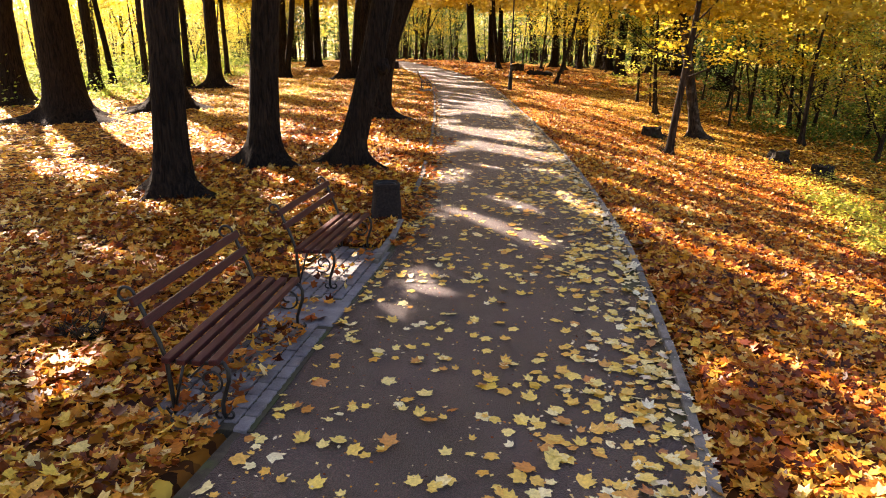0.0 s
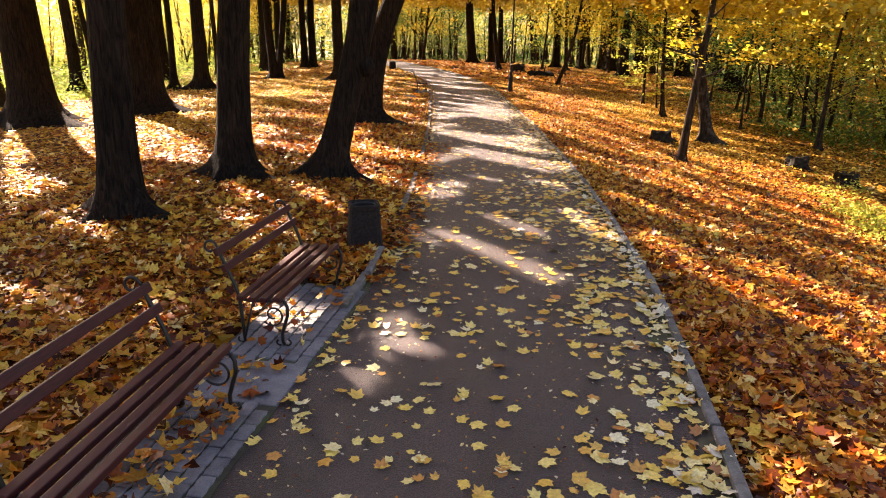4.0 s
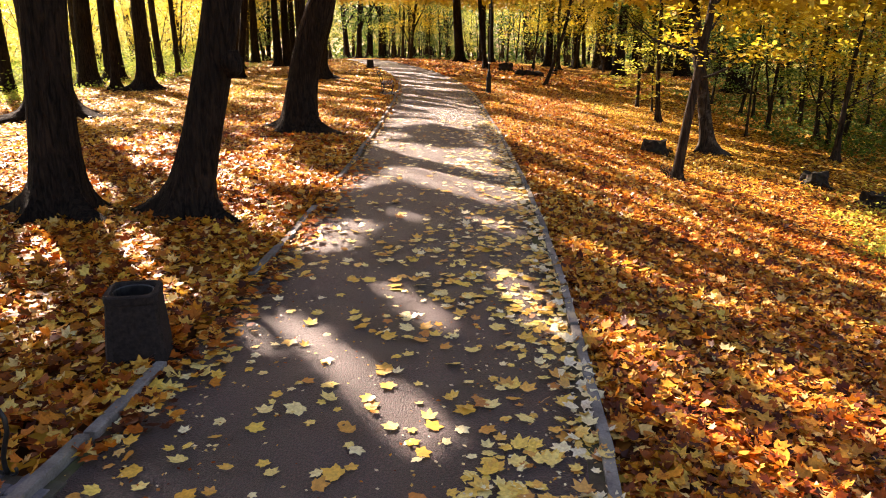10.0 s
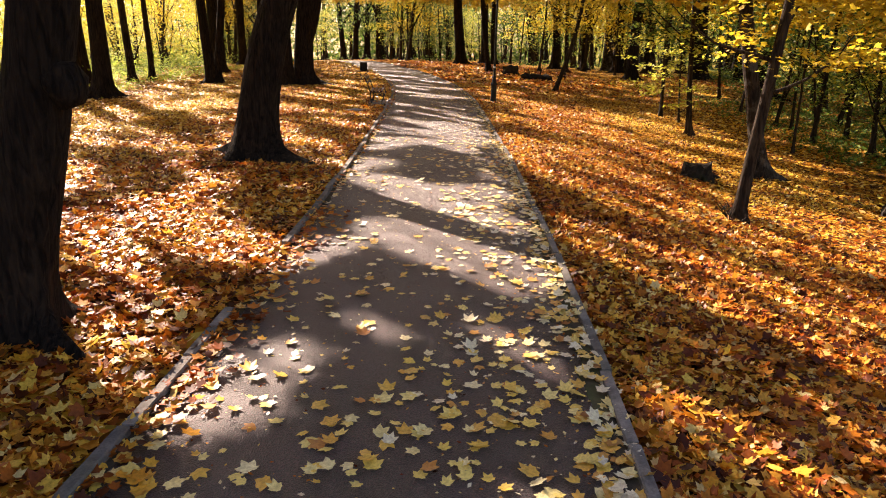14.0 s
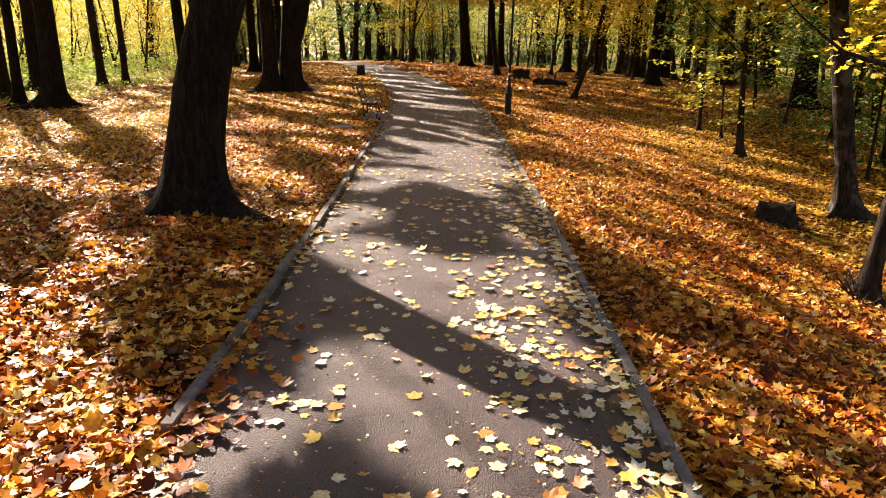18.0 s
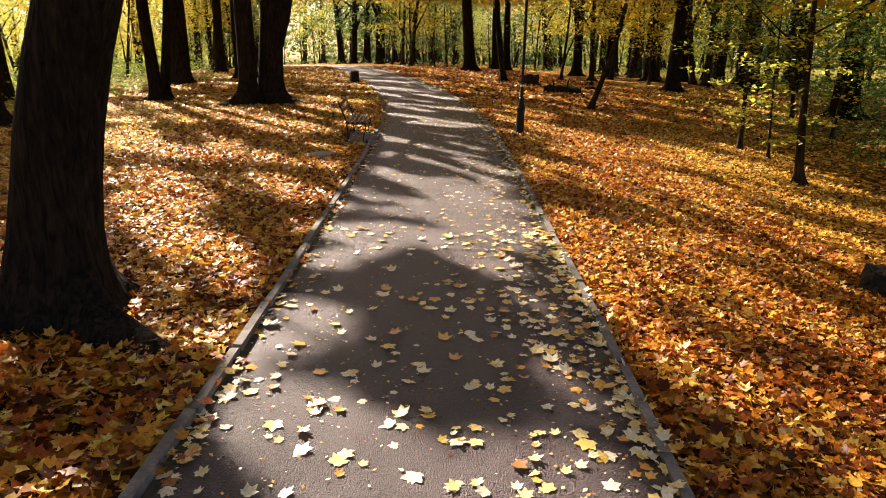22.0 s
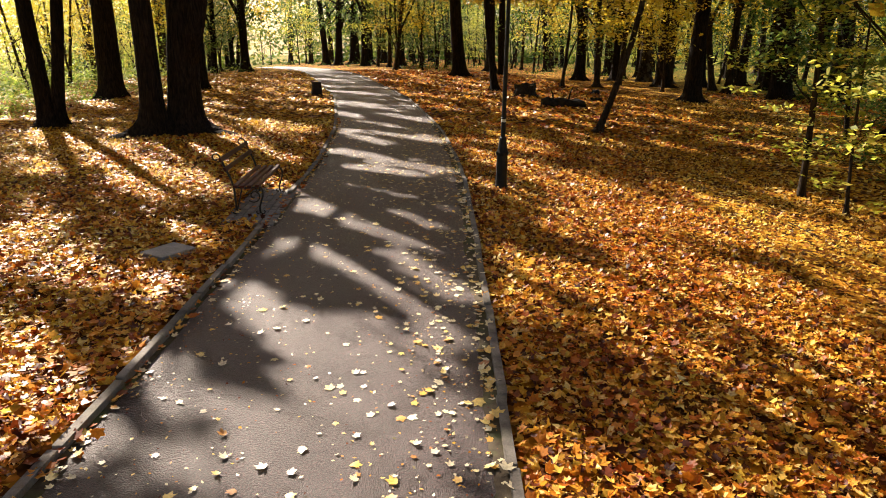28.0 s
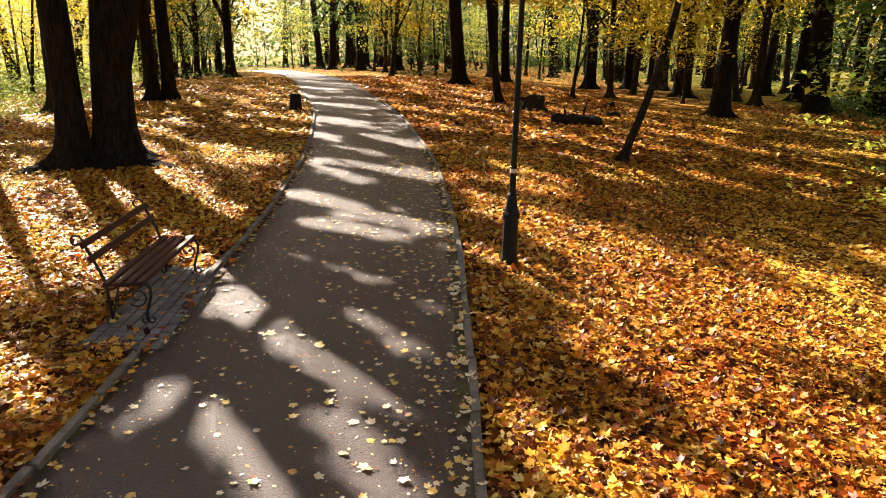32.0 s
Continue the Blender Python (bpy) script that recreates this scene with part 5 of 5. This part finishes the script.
def build_twig(x, y, rz, ln, label, seed):
    """A fallen twig lying on the leaves."""
    rng = random.Random(seed)
    tw = empty("fallen_twig", ground_pose(x, y, rz, 0.05), label, "twig")
    bm = bmesh.new()
    pts = [(ln * (i / 6 - 0.5), rng.uniform(-0.04, 0.04), 0.02 * rng.random()) for i in range(7)]
    tube(bm, pts, [0.014 - 0.0016 * i for i in range(7)], 6)
    part("stem", bm, BARK_THIN, tw)
    for k in (2, 3, 4):
        bm = bmesh.new()
        p = Vector(pts[k])
        d = Vector((0.16, (-1) ** k * 0.14, 0.05)) * rng.uniform(0.7, 1.3)
        tube(bm, [p, p + d * 0.5 + Vector((0, 0, 0.01)), p + d], [0.008, 0.006, 0.003], 5)
        part("side_twig", bm, BARK_THIN, tw)


build_twig(9.25, 35.5, -80, 1.5, "thin brown twig lying on orange leaves", 1)
build_twig(-2.6, 21.4, 35, 0.8, "short dark twig at the foot of a tree", 2)
build_twig(5.6, 13.2, 60, 0.7, "short dark twig among orange leaves", 3)


# ---- the wood all round: copies of a few trees ----
def build_wood():
    rng = random.Random(77)
    protos = []
    for k, (crown, leaf, r, bark, label) in enumerate((
            (("mid", 0), YELLOW, 0.36, BARK, "dark-stemmed woodland tree with golden leaves"),
            (("mid", 1), GREEN, 0.28, BARK, "dark-stemmed woodland tree with green leaves"),
            (("mid", 2), YELLOW, 0.17, BARK_THIN, "slim woodland tree with golden leaves"),
            (("low", 0), YELLOW, 0.09, BARK_THIN, "slender understorey maple with golden leaves"),
            (("low", 1), LIME, 0.08, BARK_THIN, "slender understorey maple with yellow-green leaves"),
            (("low", 2), GREEN, 0.08, BARK_THIN, "slender shrubby tree with green leaves"),
            (("low", 3), AMBER, 0.08, BARK_THIN, "slender understorey maple with amber leaves"))):
        t = build_tree(-60 - 6 * k, 170, r, 14 if k < 3 else 8, (0.05 * (k - 1.5), 0.02), (-0.004 * (k - 1), 0.003), bark, label, crown, leaf, 300 + k, 0.6, 3, (4, 8) if k < 3 else (2, 4), "woodland trees", "woodland_tree", low_limbs=((2.2 + 0.5 * k, 50 + 70 * k, 2.4, 6, r * 0.6), (3.4, 200 + 50 * k, 1.4, 4, r * 0.45)) if k < 3 else ((0.8, 60 * k, 2.2, 4, r * 0.7),))
        protos.append(t)
    taken = [(a[0], a[1]) for a in KEY] + [(6.95, 21.5), (7.3, 46.1), (10.35, 34.25), (10.5, 38.6), (14.85, 29.0)]

    def put(k, x, y, s):
        taken.append((x, y))
        t = copy_thing(protos[k], pose(x, y, hz(x, y) - 0.05, rng.gauss(0, 3), rng.gauss(0, 4), rng.uniform(0, 360)) @ Matrix.Diagonal((s, s, s * rng.uniform(0.9, 1.15), 1)))
        return t

    def free(x, y, d):
        if abs(x - float(centre(y))) < 4.5:
            return False
        return all((x - a) ** 2 + (y - b) ** 2 > d * d for a, b in taken)

    def fill(n, xa, xb, ya, yb, kinds, d):
        c = 0
        for _ in range(n * 12):
            if c >= n:
                break
            x, y = rng.uniform(xa, xb), rng.uniform(ya, yb)
            if free(x, y, d):
                put(rng.choice(kinds), x, y, rng.uniform(0.8, 1.25))
                c += 1

    fill(26, -45, -16, 66, 120, (0, 2, 3, 3, 4, 4), 3.0)
    fill(42, -46, -21, 30, 80, (2, 3, 4, 4, 4, 3), 2.2)
    fill(8, -36, -20, 48, 80, (4, 4, 3), 1.8)
    fill(38, -26, 2, 78, 104, (1, 1, 2, 5, 5, 4), 2.0)
    fill(84, -30, 36, 84, 130, (1, 1, 1, 2, 4, 5, 5), 2.2)
    fill(30, 8, 32, 62, 88, (1, 2, 2, 4, 3, 5), 2.4)
    fill(44, 19, 46, 30, 90, (1, 2, 5, 5, 4), 2.5)
    fill(20, -42, -3, 98, 142, (1, 1, 5, 4, 4, 5), 2.6)
    fill(28, 15, 29, 24, 48, (4, 5, 5, 6, 4), 2.0)
    fill(14, -30, 30, -30, -6, (0, 1, 2), 4.0)


build_wood()


# ---- undergrowth and far woods ----
def undergrowth():
    rng = np.random.default_rng(31)
    spots = []
    for _ in range(460):
        x, y = rng.uniform(14, 34), rng.uniform(22, 70)
        if x - 14 < (y - 22) * 0.0 + rng.uniform(0, 3) or (y > 40 and x < 17 + (y - 40) * 0.15):
            continue
        spots.append((x, y, rng.uniform(0.3, 0.7)))
    for _ in range(120):
        x, y = rng.uniform(-40, -17), rng.uniform(30, 75)
        spots.append((x, y, rng.uniform(0.3, 0.8)))
    for _ in range(150):
        x, y = rng.uniform(-34, 30), rng.uniform(77, 124)
        if abs(x - float(centre(y))) > 3:
            spots.append((x, y, rng.uniform(0.4, 0.9)))
    P = []
    for x, y, s in spots:
        q = rng.normal(0, 1, (70, 3)) * np.array((s * 1.3, s * 1.3, s * 0.45))
        c = np.array((x, y, 0.0)) + q
        c[:, 2] = height(c[:, 0], c[:, 1]) + np.abs(q[:, 2]) + 0.05
        P.append(c)
    P = np.concatenate(P)
    ob = link_mesh("undergrowth", leaves_mesh("undergrowth", kite(), P, rng.uniform(0.10, 0.22, len(P)), 0.6, rng, 0.3), GREEN)
    tagged(ob, "low green undergrowth at the edge of the wood", "undergrowth", kind="stuff")
    P = []
    for _ in range(460):
        x, y = rng.uniform(-32, -13.5), rng.uniform(28, 80)
        if x > -13.5 - 0.10 * max(0, 60 - y) or x > -15 + rng.uniform(-6, 0):
            continue
        s = rng.uniform(0.3, 1.1) * (0.7 if x > -17 else 1.2)
        q = rng.normal(0, 1, (70, 3)) * np.array((s * 1.1, s * 1.1, s * 0.8))
        c = np.array((x, y, 0.0)) + q
        c[:, 2] = height(c[:, 0], c[:, 1]) + np.abs(q[:, 2]) + 0.05
        P.append(c)
    P = np.concatenate(P)
    ob = link_mesh("undergrowth", leaves_mesh("undergrowth", kite(), P, rng.uniform(0.10, 0.24, len(P)), 0.6, rng, 0.3), FRESH)
    tagged(ob, "bright yellow-green bushes on the sunny bank", "undergrowth", kind="stuff")
    # a strip of green plants under the young maples, and a sunny grassy bank on the other side
    for leaf, n, xa, xb, ya, yb, size, label in ((GREEN, 150, 14.5, 26, 30, 47, 0.13, "low green plants under the young maples"),
                                                 (FRESH, 330, -24, -12.4, 30, 62, 0.11, "sunny yellow-green grass and plants on the bank")):
        x, y = rng.uniform(xa, xb, n), rng.uniform(ya, yb, n)
        x = np.where(x < 0, np.minimum(x, -11.5 - 0.9 * np.abs(np.sin(0.6 * y))), x)
        q = rng.normal(0, 1, (n, 44, 3)) * np.array((0.5, 0.5, 0.13))
        c = np.stack([x, y, 0 * x], -1)[:, None] + q
        c[..., 2] = height(c[..., 0], c[..., 1]) + np.abs(q[..., 2]) + 0.04
        c = c.reshape(-1, 3)
        ob = link_mesh("low_plants", leaves_mesh("low_plants", kite(), c, rng.uniform(0.6 * size, 1.4 * size, len(c)), 0.7, rng, 0.3), leaf)
        tagged(ob, label, "plants", kind="stuff")
    # pale green plants near the stumps
    P = []
    for _ in range(130):
        y = rng.normal(15.5, 3.2)
        x = 7.4 + 0.28 * (y - 11) + abs(rng.normal(0, 2.0))
        n = 34
        q = rng.normal(0, 1, (n, 3)) * np.array((0.22, 0.22, 0.14))
        c = np.array((x, y, 0.0)) + q
        c[:, 2] = height(c[:, 0], c[:, 1]) + np.abs(q[:, 2]) + 0.05
        P.append(c)
    P = np.concatenate(P)
    ob = link_mesh("low_plants", leaves_mesh("low_plants", kite(), P, rng.uniform(0.06, 0.13, len(P)), 0.7, rng, 0.3), LIME)
    tagged(ob, "low yellow-green plants on the slope", "plants", kind="stuff")


undergrowth()


def far_woods():
    rng = np.random.default_rng(41)
    # the right-hand wood takes the leaf colour with shade painted in
    for name, leaf, a0, a1, n in (("far_woods", GREEN, 55, 98, 24000), ("far_woods", GREEN, 88, 118, 12000), ("far_woods", DEEP_SHADE, 5, 75, 26000), ("far_woods", LIME, 108, 180, 42000)):
        c = rng.uniform(0, 1, (n // 30, 3))
        ang = np.radians(a0 + (a1 - a0) * c[:, 0])
        rad = 125 + 45 * c[:, 1]
        ctr = np.stack([rad * np.cos(ang), 20 + rad * np.sin(ang), c[:, 2] ** 1.2 * 17], -1)
        P = (ctr[:, None] + rng.normal(0, 1, (len(ctr), 30, 3)) * np.array((2.2, 2.2, 1.0))).reshape(-1, 3)
        P[:, 2] = np.maximum(P[:, 2], 0) + height(P[:, 0], P[:, 1])
        ob = link_mesh(name, leaves_mesh(name, kite(), P, rng.uniform(0.6, 1.2, len(P)), 0.9, rng, 0.3), leaf)
        tagged(ob, "distant autumn wood in yellow and green", "woods", kind="stuff")


far_woods()
edge_silt()
path_leaves()
